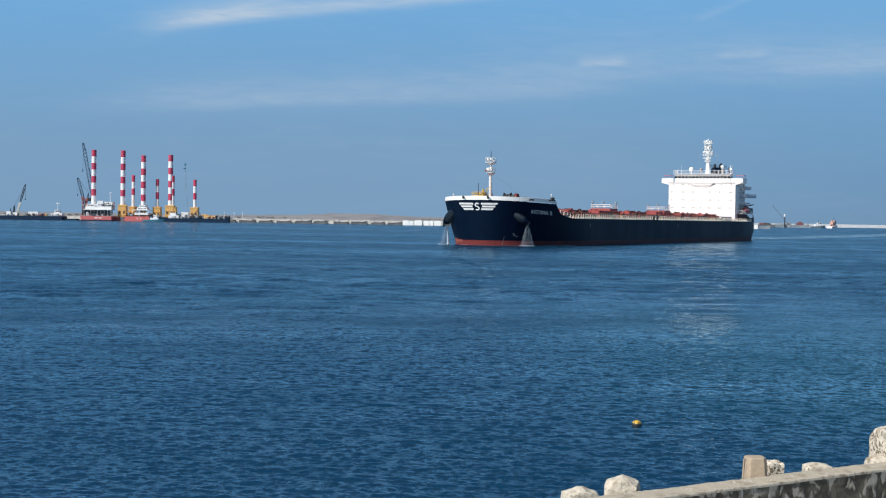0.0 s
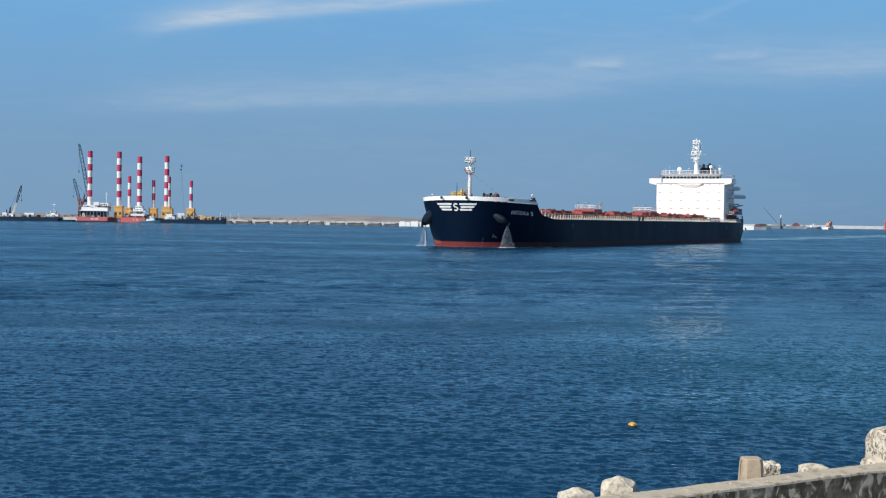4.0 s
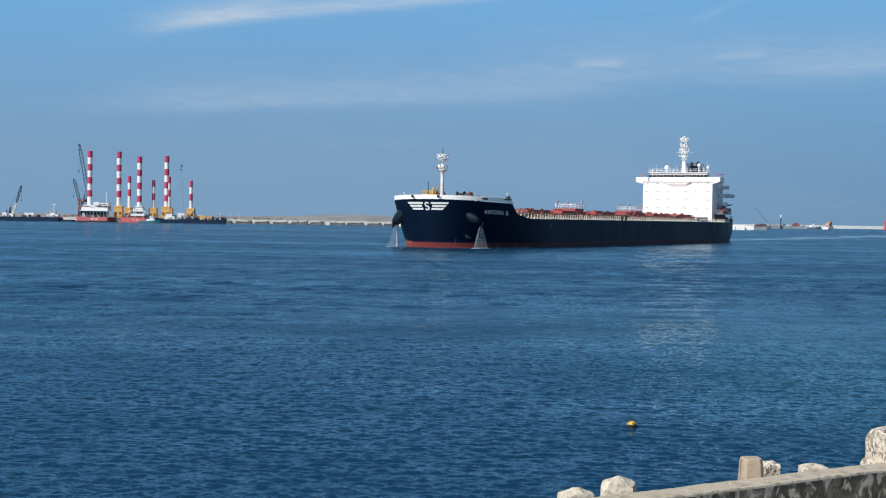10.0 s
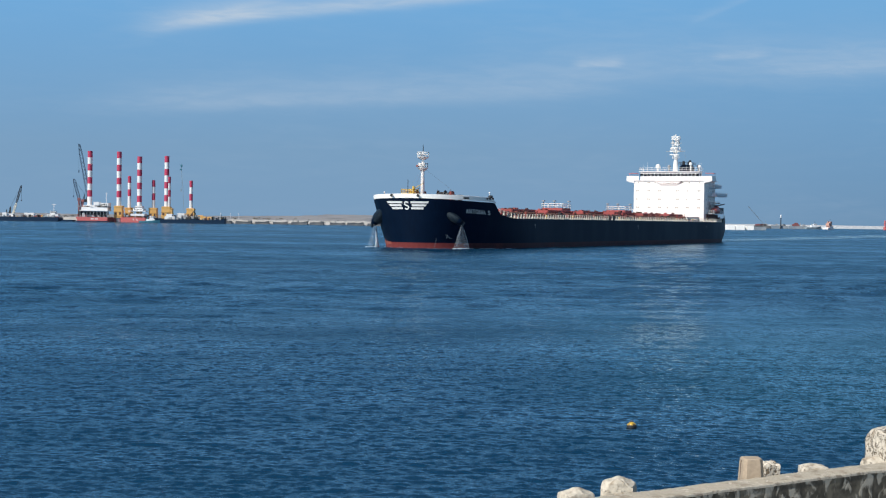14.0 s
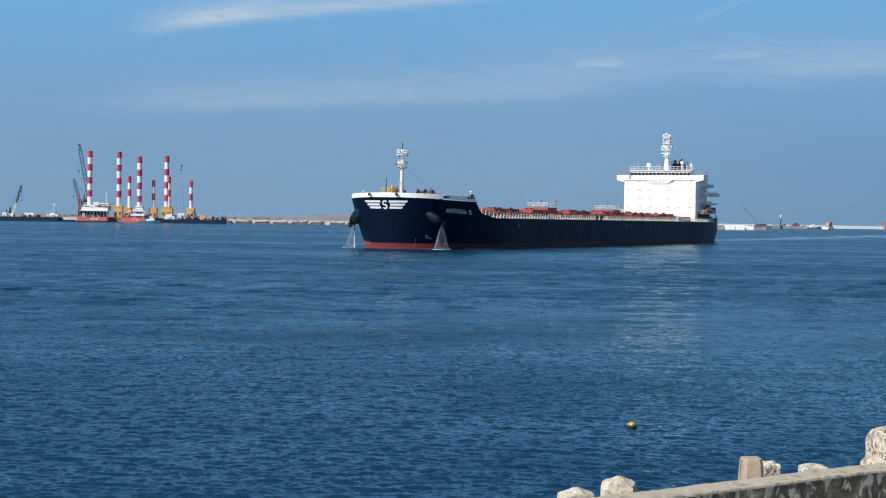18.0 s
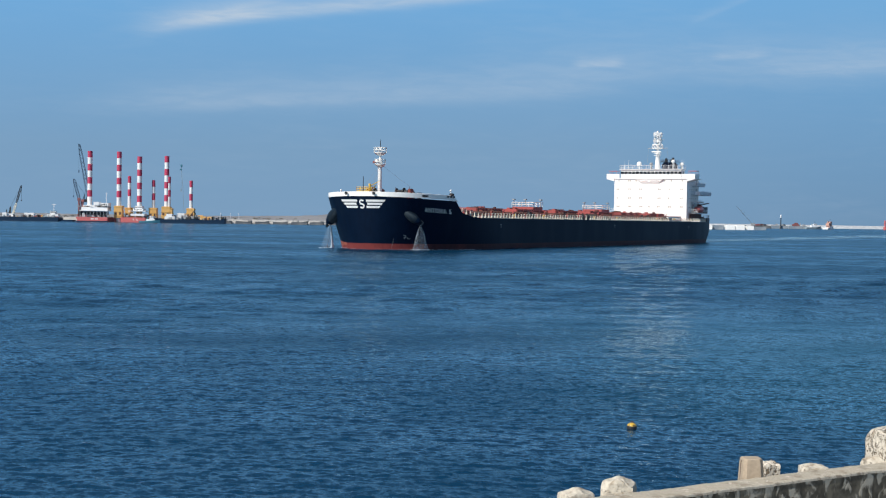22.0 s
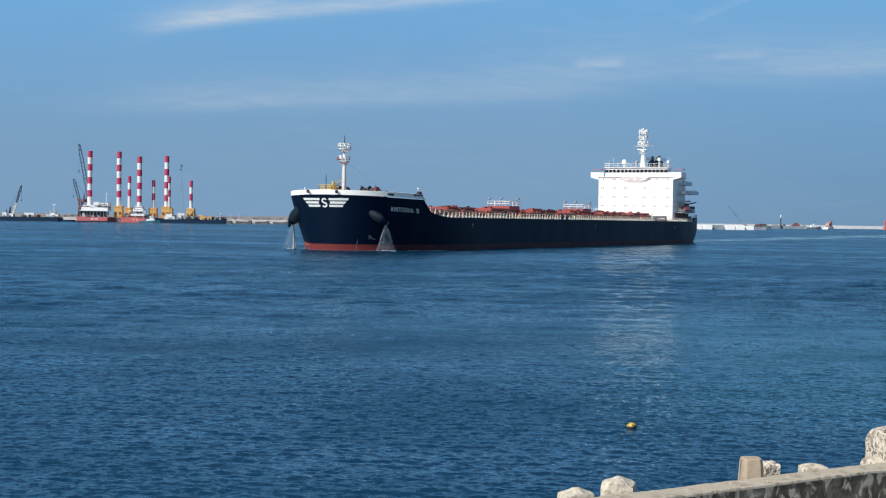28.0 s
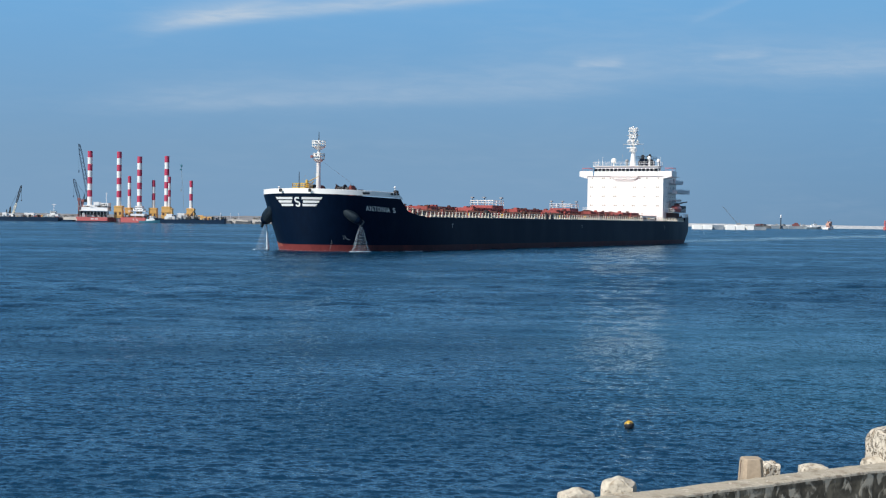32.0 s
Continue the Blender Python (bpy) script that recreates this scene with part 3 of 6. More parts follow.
def build_ship():
    ship = thing("bulk_carrier", "navy blue bulk carrier with white accommodation block and red hatches", "ship")
    WLZ = 1.28
    s = Shape()
    rows = hull_band(lambda x, k: WLZ + (sheer(x) - WLZ) * k, [0, 0.2, 0.4, 0.6, 0.8, 1])
    s.grid(rows)
    close_stern(s, rows)
    part("hull", s, NAVY, ship, "navy blue painted steel hull", angle=25)
    s = Shape()
    rows = hull_band(lambda x, k: -3 + (WLZ + 3) * k, [0, 0.5, 0.85, 1])
    k = len(STATIONS) + 6
    s.grid([r[k:-k] for r in rows])
    part("boot_topping", s, BOOT, ship, "red antifouling band at the bow's waterline")
    # aft of the bow the band's shade is painted in
    for rr in ([r[:k + 1] for r in rows], [r[-k - 1:] for r in rows]):
        part("boot_topping", Shape().grid(rr), BOOTSHADE, ship, "dark maroon band at the waterline, shade put into its colour")
    s = Shape()
    close_stern(s, rows)
    part("stern_boot_topping", s, BOOTSHADE, ship)
    s = Shape()
    for y0, y1, z0, z1 in ((-10.2, -8.9, 0.4, 1.75), (-8.9, -7.6, 0.6, 1.5), (-7.6, -5.9, 0.8, 1.36)):
        on_bow(s, y0, y1, z0, z1, steps=3)
    part("bare_patch", s, BARE, ship, "worn orange-red patch at the stem")
    # decks
    s = Shape()
    pts = [(max(x, -2.9), half_breadth(max(x, -2.9), 6.8) - 0.05) for x in STATIONS if x <= 203]
    s.grid([[(x, y, 6.75), (x, 0, 7.05), (x, -y, 6.75)] for x, y in pts])
    part("main_deck", s, DECKRED, ship, "oxide red steel deck")
    s = Shape()
    fan = [bow for bow in [(203.4 + 14.4 * math.sin(math.pi / 2 * i / 10)) for i in range(11)]]
    s.grid([[(x, half_breadth(x, 10.2) - 0.1, 10.25), (x, 0, 10.45), (x, -half_breadth(x, 10.2) + 0.1, 10.25)] for x in fan])
    part("forecastle_deck", s, DECKRED, ship, "oxide red forecastle deck")
    s = Shape().box(203.2, 203.5, -13.6, 13.6, 6.9, 10.5)
    part("forecastle_bulkhead", s, BROWN, ship)
    # bulwark round the forecastle
    s = Shape()
    outer = []
    n = 44
    for i in range(n + 1):
        a = math.radians(66) * (1 - 2 * i / n)
        aa = abs(a) / math.radians(66)
        zb = 10.36 + 0.82 * (1 - aa) ** 0.4
        zt = zb + 0.92 * min(1, (1 - aa) / 0.055) ** 0.8 + 0.03
        x, y = round_bow(a, 10.9)
        outer.append([(x, y, zb), (x + 0.04, y * 1.002, zt), (x - 0.2, y * 0.988, zt + 0.04), (x - 0.25, y * 0.985, zb)])
    s.grid(list(map(list, zip(*outer))))
    part("bulwark", s, WHITE, ship, "white bulwark round the forecastle")
    # fairlead openings in the bulwark: dark oval rings
    for y, zz in ((-3.4, 11.75), (3.3, 11.75)):
        ring = Shape()
        ring.lathe((bow_x(y, 11.4) + 0.42, y, zz), [(0.12, -0.12), (0.33, -0.12), (0.36, 0.05), (0.25, 0.12), (0.12, 0.0)], 14, "X")
        part("fairlead", ring, DARK, ship, "round dark fairlead")
    for x, wide in ((212.4, 0.75), (206.6, 0.3), (205.7, 0.3), (204.8, 0.3)):
        y = half_breadth(x, 11.0) + 0.25
        t = math.degrees(math.atan2(half_breadth(x - 0.3, 11) - half_breadth(x + 0.3, 11), 0.6))
        r = Shape().box(-wide, wide, -0.1, 0.1, -0.2, 0.2)
        o = part("mooring_slot", r, DARK, ship, bevel=0.06)
        o.matrix_basis = pose(x, y, 11.35, 0, 0, -t)
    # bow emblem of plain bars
    mid = 0.1
    for sgn in (-1, 1):
        em = Shape()
        for k in range(3):
            z = 10.45 - k * 0.66
            w = 5.35 - k * 0.60
            on_bow(em, mid + sgn * (w - 0.3), mid + sgn * (1.3 if k == 1 else 1.05), z - 0.45, z, slant=-0.3)
        part("bow_emblem", em, MARK, ship, "white wing of plain painted bars")
    em = Shape()
    bend = []                                             # one curved stroke, bent over the top and back under the foot
    for c, a0, a1 in ((9.93, 25, 270), (9.13, 90, -155)):
        for i in range(15):
            t = radians(a0 + (a1 - a0) * i / 14)
            bend.append((Vector((0.46 * math.cos(t), c + 0.40 * math.sin(t))), Vector((math.cos(t), math.sin(t))) * (1 if c > 9.5 else -1)))
    em.grid([[(bow_x(mid + q.x, q.y) + 0.035, mid + q.x, q.y) for q in (p + n * e for p, n in bend)] for e in (-0.17, 0.0, 0.17)])
    part("emblem_badge", em, MARK, ship, "angular white badge")
    for words, x0, z0, length in (("ANTONIA", 211.35, 8.02, 5.85), ("S", 205.3, 7.72, 0.85)):
        ob = new("lettering", text_on_side(words, x0, z0, 0.95, length))
        ob.parent = ship
        tagged(ob, "white painted ship's name")
    # small painted marks on the plating
    for x, z in ((183.2, 5.5), (108.2, 5.45), (39.4, 5.4)):
        s = Shape()
        y = half_breadth(x, z) + 0.03
        s.add([(x - 0.4, y, z), (x + 0.4, y, z), (x + 0.4, y, z + 0.14), (x - 0.4, y, z + 0.14)], [(0, 1, 2, 3)])
        s.add([(x - 0.08, y, z - 0.72), (x + 0.08, y, z - 0.72), (x + 0.08, y, z - 0.02), (x - 0.08, y, z - 0.02)], [(0, 1, 2, 3)])
        part("tug_mark", s, GREY, ship, smooth=False)
    s = Shape()
    for y0, y1, z0, z1 in ((7.55, 7.95, 3.0, 3.09), (7.88, 7.97, 2.66, 3.0), (7.6, 7.95, 2.6, 2.68), (7.6, 7.68, 2.3, 2.6), (8.05, 8.5, 2.3, 2.39), (8.05, 8.13, 2.39, 2.72)):
        on_bow(s, y0, y1, z0, z1, steps=2)
    part("bulb_mark", s, GREY, ship, "small white painted mark above the waterline")
    for k in range(6):
        s = Shape()
        on_bow(s, 5.2 + 0.11 * k, 5.29 + 0.11 * k, 0.4 + 0.34 * k, 0.56 + 0.34 * k, steps=1)
        part("draught_mark", s, GREY, ship)
    # anchors in their bell-shaped bolsters
    for sgn in (1, -1):
        c = Vector((bow_x(9.4, 7.0), sgn * 9.4, 7.0))
        q = Vector((-0.9, sgn * 2.2, -1.65)).normalized().to_track_quat("Z", "Y").to_matrix().to_4x4()
        s = Shape().lathe((0, 0, 0), [(1.1, -3.0), (1.22, -1.0), (1.27, -0.2), (1.23, 0.5), (1.1, 1.0), (0.9, 1.1)], 24)
        b = part("anchor_bolster", s, BOLSTER, ship, "bulging navy blue cone of the anchor bolster, sunlit grey in its paint")
        b.matrix_basis = Matrix.Translation(c + q.to_3x3() @ Vector((0, 0, 0.55 if sgn > 0 else 0.1))) @ q @ Matrix.Scale(0.76 if sgn > 0 else 1.1, 4)
        # tip in hull navy, darker than the collar whose sunlight is painted in
        part("bolster_lip", Shape().lathe((0, 0, 0), [(1.09, 0.97), (1.02, 1.3), (0.92, 1.65), (0.8, 1.95), (0.66, 2.12), (0.45, 2.2), (0.1, 2.2)], 24), NAVY, b, "dark navy lip of the anchor bolster")
        s = Shape()
        s.rod((0, 0, -0.6), (0, 0, 0.7), 0.24, 0.22)
        s.box(-0.85, 0.85, -0.26, 0.26, 0.45, 0.9)
        for e in (-1, 1):
            s.add([(e * 0.9, -0.24, 0.5), (e * 0.9, 0.24, 0.5), (e * 0.6, 0.26, 0.95), (e * 0.6, -0.26, 0.95), (e * 1.15, 0, -0.9)],
                  [(0, 1, 2, 3), (0, 4, 1), (1, 4, 2), (2, 4, 3), (3, 4, 0)])
        an = part("anchor", s, BOLSTER, b, "stowed dark steel anchor", bevel=0.04)
        an.matrix_basis = pose(0, 0, 2.35, 0, 0, 65 * sgn) @ Matrix.Scale(0.82, 4)
    build_foredeck(ship)
    build_cargo_deck(ship)
    build_accommodation(ship)
    build_stern(ship)
    return ship


def build_foredeck(ship):
    # foremast
    s = Shape()
    s.rod((211.2, 0, 10.4), (211.2, 0, 19.2), 0.48, 0.34, 14).rod((211.2, 0, 19.2), (211.2, 0, 21.6), 0.28, 0.2, 10)
    s.box(210.4, 212.0, -0.8, 0.8, 10.3, 11.0)
    mast = part("foremast", s, WHITE, ship, "white tubular foremast with two lamp platforms")
    mast.location = (-0.6, 0, 0.15)
    for z, w in ((17.9, 1.15), (20.4, 1.35)):
        s = Shape().lathe((211.2, 0, z), [(0.5, -0.6), (w, 0), (w, 0.12), (0.3, 0.14)], 12)
        part("mast_platform", s, WHITE, mast)
        s = Shape()
        pts = [(211.2 + w * math.cos(k * math.pi / 4), w * math.sin(k * math.pi / 4), z + 0.1) for k in range(9)]
        ladder_rail(s, pts, 1.05, 1.2, 0.06)
        part("platform_rail", s, WHITE, mast)
    for z in (18.3, 20.9):
        part("mast_lamp", Shape().lathe((212.0, -0.3, z), [(0.2, 0), (0.34, 0.15), (0.34, 0.6), (0.15, 0.75)], 10), WHITE, mast)
    part("fog_horn", Shape().lathe((212.2, -0.75, 18.4), [(0.1, -0.4), (0.14, 0.0), (0.30, 0.45), (0.26, 0.5)], 12, "X"), DULLRED, mast, "red fog horn")
    part("topmast", Shape().rod((211.2, 0, 21.5), (211.2, 0, 23.3), 0.11, 0.05, 6), DARK, mast)
    s = Shape()
    for k in range(16):
        s.rod((211.75, -0.2, 11.2 + k * 0.42), (211.75, 0.2, 11.2 + k * 0.42), 0.03, n=4)
    s.rod((211.75, -0.2, 10.9), (211.75, -0.2, 17.8), 0.03, n=4).rod((211.75, 0.2, 10.9), (211.75, 0.2, 17.8), 0.03, n=4)
    part("ladder", s, WHITE, mast)
    s = Shape()
    for p in ((219.0, 0, 12.2), (203.8, 7, 10.9), (203.8, -7, 10.9)):
        s.rod((211.2, 0, 18.1), p, 0.016, n=4)
    part("stay", s, GREY, mast, "thin dark wire stays")
    # yellow store crane and platform near the stem
    s = Shape()
    s.rod((214.4, -0.3, 10.4), (214.4, -0.3, 13.9), 0.32, 0.24, 10).rod((214.4, -0.3, 13.3), (212.2, 1.0, 14.6), 0.10, 0.06, 8)
    s.rod((214.4, -0.3, 12.4), (212.9, 0.4, 13.6), 0.09, n=6)
    part("deck_crane", s, YELLOW, ship, "small yellow deck crane")
    s = Shape()
    s.box(213.4, 215.9, -2.6, 0.4, 12.2, 12.4)
    ladder_rail(s, [(213.4, -2.6, 12.4), (215.9, -2.6, 12.4), (215.9, 0.4, 12.4), (213.4, 0.4, 12.4), (213.4, -2.6, 12.4)], 0.75, 0.9, 0.07)
    for x, y in ((213.6, -2.4), (215.7, -2.4), (213.6, 0.2), (215.7, 0.2)):
        s.rod((x, y, 10.4), (x, y, 12.4), 0.08, n=6)
    part("bow_platform", s, YELLOW, ship, "yellow railed lookout platform")
    part("jackstaff", Shape().rod((217.6, 0, 10.6), (217.6, 0, 15.3), 0.1, 0.06, 6), DARK, ship)
    # anchor windlasses and winches
    rng = random.Random(14)
    for y in (3.6, -3.6):
        s = Shape()
        s.lathe((207.0, y, 12.3), [(0.4, -1.6), (0.82, -1.5), (0.82, -1.36), (0.5, -1.3), (0.5, 0.2), (0.9, 0.3), (0.9, 0.45), (0.42, 0.55), (0.4, 1.4), (0.62, 1.5)], 14, "Y")
        s.box(206.1, 207.9, y - 1.8, y + 1.6, 10.35, 11.9)
        w = part("windlass", s, DARK, ship, "dark rusty anchor windlass")
        part("gearbox", Shape().box(206.2, 207.7, y + 1.6, y + 2.3, 10.4, 13.0), COAMING, w, bevel=0.15)
        part("drum", Shape().lathe((204.6, y, 12.2), [(0.75, -1.2), (0.75, -1.1), (0.42, -1.05), (0.42, 0.9), (0.75, 1.0), (0.75, 1.1)], 14, "Y"), DARK, w)
        part("brake_lever", Shape().rod((207.6, y - 0.9, 11.6), (207.9, y - 1.2, 13.3), 0.07, n=6), BROWN, w)
        part("brake_lever", Shape().rod((206.4, y + 0.9, 11.6), (206.2, y + 1.3, 13.4), 0.06, n=6), BROWN, w)
        for i in range(5):
            x, yy, h = 204.2 + rng.uniform(0, 4.5), y + rng.uniform(-2.6, 3.0), rng.uniform(1.4, 2.5)
            part("winch_gear", Shape().box(x - 0.3, x + 0.3, yy - 0.35, yy + 0.35, 10.4, 10.4 + h), (DARK, BROWN, COAMING)[i % 3], w, bevel=0.12)
    for x, y in ((215.0, 4.4), (215.0, -5.4), (209.5, 9.0), (209.5, -9.0)):
        s = Shape()
        for e in (-0.45, 0.45):
            s.lathe((x + e, y, 10.4), [(0.3, 0), (0.26, 1.5), (0.34, 1.55), (0.34, 1.7), (0.1, 1.75)], 10)
        part("bollard", s, DARK, ship)
    for y, sgn in ((14.1, 1), (-14.1, -1)):
        s = Shape().lathe((204.3, y, 10.6), [(0.35, 0), (0.35, 1.0), (0.55, 1.1), (0.5, 1.45), (0.2, 1.55)], 12)
        part("ventilator", s, DARK, ship, "dark mushroom ventilator")
        part("pole_lamp", Shape().rod((204.0, y * 0.97, 10.6), (204.0, y * 0.97, 12.6), 0.07, n=6).ball((204.0, y * 0.97, 12.7), 0.22, 8), WHITE, ship)


HATCHES = [(44.5, 58.5), (69.5, 84.5), (94.5, 109.5), (119.5, 134.5), (144.5, 159.5), (168.0, 182.0), (188.0, 199.0)]


def build_cargo_deck(ship):
    STAY = RIB = None
    for x0, x1 in HATCHES:
        wy = 9.2 if x1 < 190 else 7.2
        s = Shape().box(x0, x1, -wy, wy, 6.9, 8.35)
        s.box(x0 - 0.35, x1 + 0.35, -wy - 0.35, wy + 0.35, 8.2, 8.42)
        hatch = part("hatch_coaming", s, COAMING, ship, "red steel hatch coaming")
        for sgn in (1, -1):
            a, b = (0.04, wy + 0.25) if sgn > 0 else (-wy - 0.25, -0.04)
            c = Shape().box(x0 - 0.25, x1 + 0.25, a, b, 8.45, 9.35)
            cover = part("hatch_cover", c, HATCHRED, hatch, "red side-rolling hatch cover", bevel=0.06)
            if sgn < 0:
                continue
            n = int((x1 - x0) / 1.25)
            for i in range(n + 1):
                x = x0 + (x1 - x0) * i / n
                if RIB is None:
                    RIB = part("cover_rib", Shape().box(-0.07, 0.07, 0.0, 0.14, 0.0, 0.78), COAMING, cover)
                    RIB.location = (x, b, 8.5)
                else:
                    more(RIB, cover, x, b, 8.5)
        n = int((x1 - x0) / 1.5)
        for i in range(n + 1):
            x = x0 + (x1 - x0) * i / n
            if STAY is None:
                st = Shape().add([(-0.06, 0, 0), (0.06, 0, 0), (0.06, 0, 1.4), (-0.06, 0, 1.4), (-0.06, 1.0, 0), (0.06, 1.0, 0), (0.06, 0.35, 1.4), (-0.06, 0.35, 1.4)],
                                 [(0, 3, 7, 4), (1, 5, 6, 2), (4, 7, 6, 5), (3, 2, 6, 7), (0, 4, 5, 1)])
                STAY = part("coaming_stay", st, BROWN, hatch)
                STAY.location = (x, wy, 6.9)
            else:
                more(STAY, hatch, x, wy, 6.9)
        for x in (x0 + 0.6, x1 - 0.6):       # rolling ramps for the covers, port side
            ra = Shape().box(x - 0.25, x + 0.25, wy + 0.3, 15.3, 8.3, 8.55)
            for y in (wy + 2.2, 15.0):
                ra.box(x - 0.18, x + 0.18, y - 0.18, y + 0.18, 6.8, 8.32)
            part("cover_ramp", ra, BROWN, hatch)
        rng = random.Random(int(x0))
        for i in range(9):
            x = x0 + (x1 - x0) * (i + rng.uniform(0.1, 0.9)) / 9
            k = rng.uniform(0.35, 0.9)
            cl = Shape().box(x - k, x + k, wy + 1.2, wy + 1.2 + rng.uniform(0.5, 1.6), 6.8, 7.3 + rng.uniform(0, 1.0))
            part("deck_locker", cl, BROWN, hatch, "dark rusty deck box", bevel=0.05)
    # cross-deck machinery houses between the hatches
    for i in range(6):
        xa, xb = HATCHES[i][1] + 0.8, HATCHES[i + 1][0] - 0.8
        if xb - xa < 2.5 or i in (1, 3):
            continue
        s = Shape().box(xa + 1.2, xb - 1.2, -6.5, 6.5, 6.95, 9.0)
        part("deck_house", s, HATCHRED, ship, "red hatch machinery house", bevel=0.08)
        for y in (-4, -1, 2, 5):
            v = Shape().lathe(((xa + xb) / 2 + 0.8 * (-1) ** int(y), y, 9.0), [(0.25, 0), (0.25, 0.4), (0.42, 0.45), (0.4, 0.7), (0.1, 0.78)], 8)
            part("vent_head", v, BROWN, ship)
    # two taller houses with white rail frames and lamp posts
    for xc in (138.8, 88.8):
        x0, x1, y0, y1 = xc - 3.1, xc + 3.1, 0.2, 6.2
        house = part("winch_house", Shape().box(x0, x1, y0, y1, 6.95, 10.1), HATCHRED, ship, "taller red deck house with a white rail frame", bevel=0.08)
        fr = Shape()
        ladder_rail(fr, [(x0, y0, 10.1), (x1, y0, 10.1), (x1, y1, 10.1), (x0, y1, 10.1), (x0, y0, 10.1)], 1.15, 1.9, 0.075)
        part("rail_frame", fr, WHITE, house, "white rail frame")
        for x, y in ((x1 - 0.3, y0 + 0.4), (x1 - 0.3, y1 - 2.4), (x0 + 0.4, y1 - 0.4)):
            lp = Shape().rod((x, y, 10.1), (x, y, 11.9), 0.14, 0.1, 8).box(x - 0.45, x + 0.45, y - 0.3, y + 0.3, 11.8, 12.1)
            part("flood_lamp", lp, GREY, house)
    # guard rail posts and bars along both sides
    post = None
    for sgn in (1, -1):
        x = 16.0
        while x < 201.5:
            y = sgn * (half_breadth(x, 6.9) - 0.15)
            if post is None:
                post = part("rail_post", Shape().box(-0.055, 0.055, -0.07, 0.07, 0, 1.3).add([(-0.05, -0.05, 0), (0.05, -0.05, 0), (-0.05, -0.42, 0), (0.05, -0.42, 0), (-0.05, -0.05, 0.95), (0.05, -0.05, 0.95)], [(0, 2, 4), (1, 5, 3), (2, 3, 5, 4), (0, 1, 3, 2)]), CREAM, ship, "cream painted rail post")
                post.location = (x, y, 6.78)
            else:
                more(post, ship, x, y, sheer(x) - 0.17)
            x += 1.62
        s = Shape()
        xs = [16.0, 20, 25, 30, 36, 193, 196, 199, 201.5]
        for h in (0.45, 0.85, 1.27):
            for a, b in zip(xs, xs[1:]):
                s.rod((a, sgn * (half_breadth(a, 6.9) - 0.15), sheer(a) - 0.17 + h), (b, sgn * (half_breadth(b, 6.9) - 0.15), sheer(b) - 0.17 + h), 0.028, n=5)
        part("guard_rail", s, CREAM, ship, "cream guard rail bars")
        s = Shape()
        for p, q in zip(xs[:6], xs[1:6]):
            ya, yb = half_breadth(p, 6.9) - 0.02, half_breadth(q, 6.9) - 0.02
            s.add([(p, sgn * ya, 6.93), (q, sgn * yb, 6.93), (q, sgn * (yb - 0.16), 6.93), (p, sgn * (ya - 0.16), 6.93), (p, sgn * ya, 7.06), (q, sgn * yb, 7.06), (q, sgn * (yb - 0.16), 7.06), (p, sgn * (ya - 0.16), 7.06)],
                  [(0, 1, 5, 4), (4, 5, 6, 7), (2, 3, 7, 6), (0, 4, 7, 3), (1, 2, 6, 5)])
        part("deck_edge_sill", s, CREAM, ship, "pale deck edge sill")
    # light boxes and pipes behind the rail, port side
    s = Shape()
    for y in (14.2, 14.6, 15.0):
        s.rod((40, y, 7.3), (198, y, 7.3), 0.13, n=6)
    part("deck_pipes", s, CREAM, ship, "pale deck pipes")
    for x in (128.5, 131.5):
        part("davit_post", Shape().box(x - 0.4, x + 0.4, 15.5, 16.16, 6.8, 8.15).rod((x, 15.7, 8.1), (x, 15.7, 8.7), 0.16, n=8), DARK, ship, "dark deck davit", bevel=0.06)
    for k in range(26):
        x = 46 + k * 5.9
        g = Shape().lathe((x, 13.4, 6.8), [(0.18, 0), (0.18, 0.8), (0.32, 0.88), (0.28, 1.1), (0.1, 1.15)], 8)
        part("air_pipe", g, (YELLOW, BROWN, COAMING)[k % 3], ship)
    for x in (64.0, 113.0, 139.0, 163.5):
        part("bitts", Shape().box(x - 0.9, x + 0.9, 14.9, 15.6, 6.8, 7.0).lathe((x - 0.5, 15.25, 6.9), [(0.28, 0), (0.28, 1.1), (0.36, 1.15), (0.1, 1.25)], 10)
             .lathe((x + 0.5, 15.25, 6.9), [(0.28, 0), (0.28, 1.1), (0.36, 1.15), (0.1, 1.25)], 10), DARK, ship)
    part("gangway", Shape().box(47, 60, 15.3, 15.9, 7.9, 8.3), WHITE, ship, "stowed white gangway", bevel=0.05)

    # vents, winches, lockers and pipe work that crowd the deck beside the hatches
    rng = random.Random(23)
    for i in range(110):
        x, y = 42 + 156 * (i + rng.random()) / 110, rng.uniform(10.4, 13.6)
        w, h = rng.uniform(0.2, 0.8), rng.uniform(0.7, 2.1)
        mat = (BROWN, COAMING, DARK, HATCHRED, DULLRED, COAMING, BROWN)[rng.randrange(7)]
        if rng.random() < 0.5:
            part("deck_fitting", Shape().box(x - w, x + w, y - 0.4, y + 0.4, 6.85, 6.85 + h), mat, ship, bevel=0.08)
        else:
            part("vent_post", Shape().rod((x, y, 6.85), (x, y, 6.85 + h), 0.16, 0.13, 7).lathe((x, y, 6.85 + h), [(0.2, -0.1), (0.34, 0.0), (0.3, 0.28), (0.1, 0.34)], 8), mat, ship)
    for x0, x1 in HATCHES:
        for k in range(5):
            x, y = rng.uniform(x0 + 1, x1 - 1), rng.uniform(2, 8) * (0.8 if x1 > 190 else 1)
            part("cover_fitting", Shape().box(x - rng.uniform(0.2, 1.0), x + 0.4, y - 0.4, y + 0.4, 9.34, 9.34 + rng.uniform(0.15, 0.5)), (COAMING, BROWN, HATCHRED)[k % 3], ship, bevel=0.05)


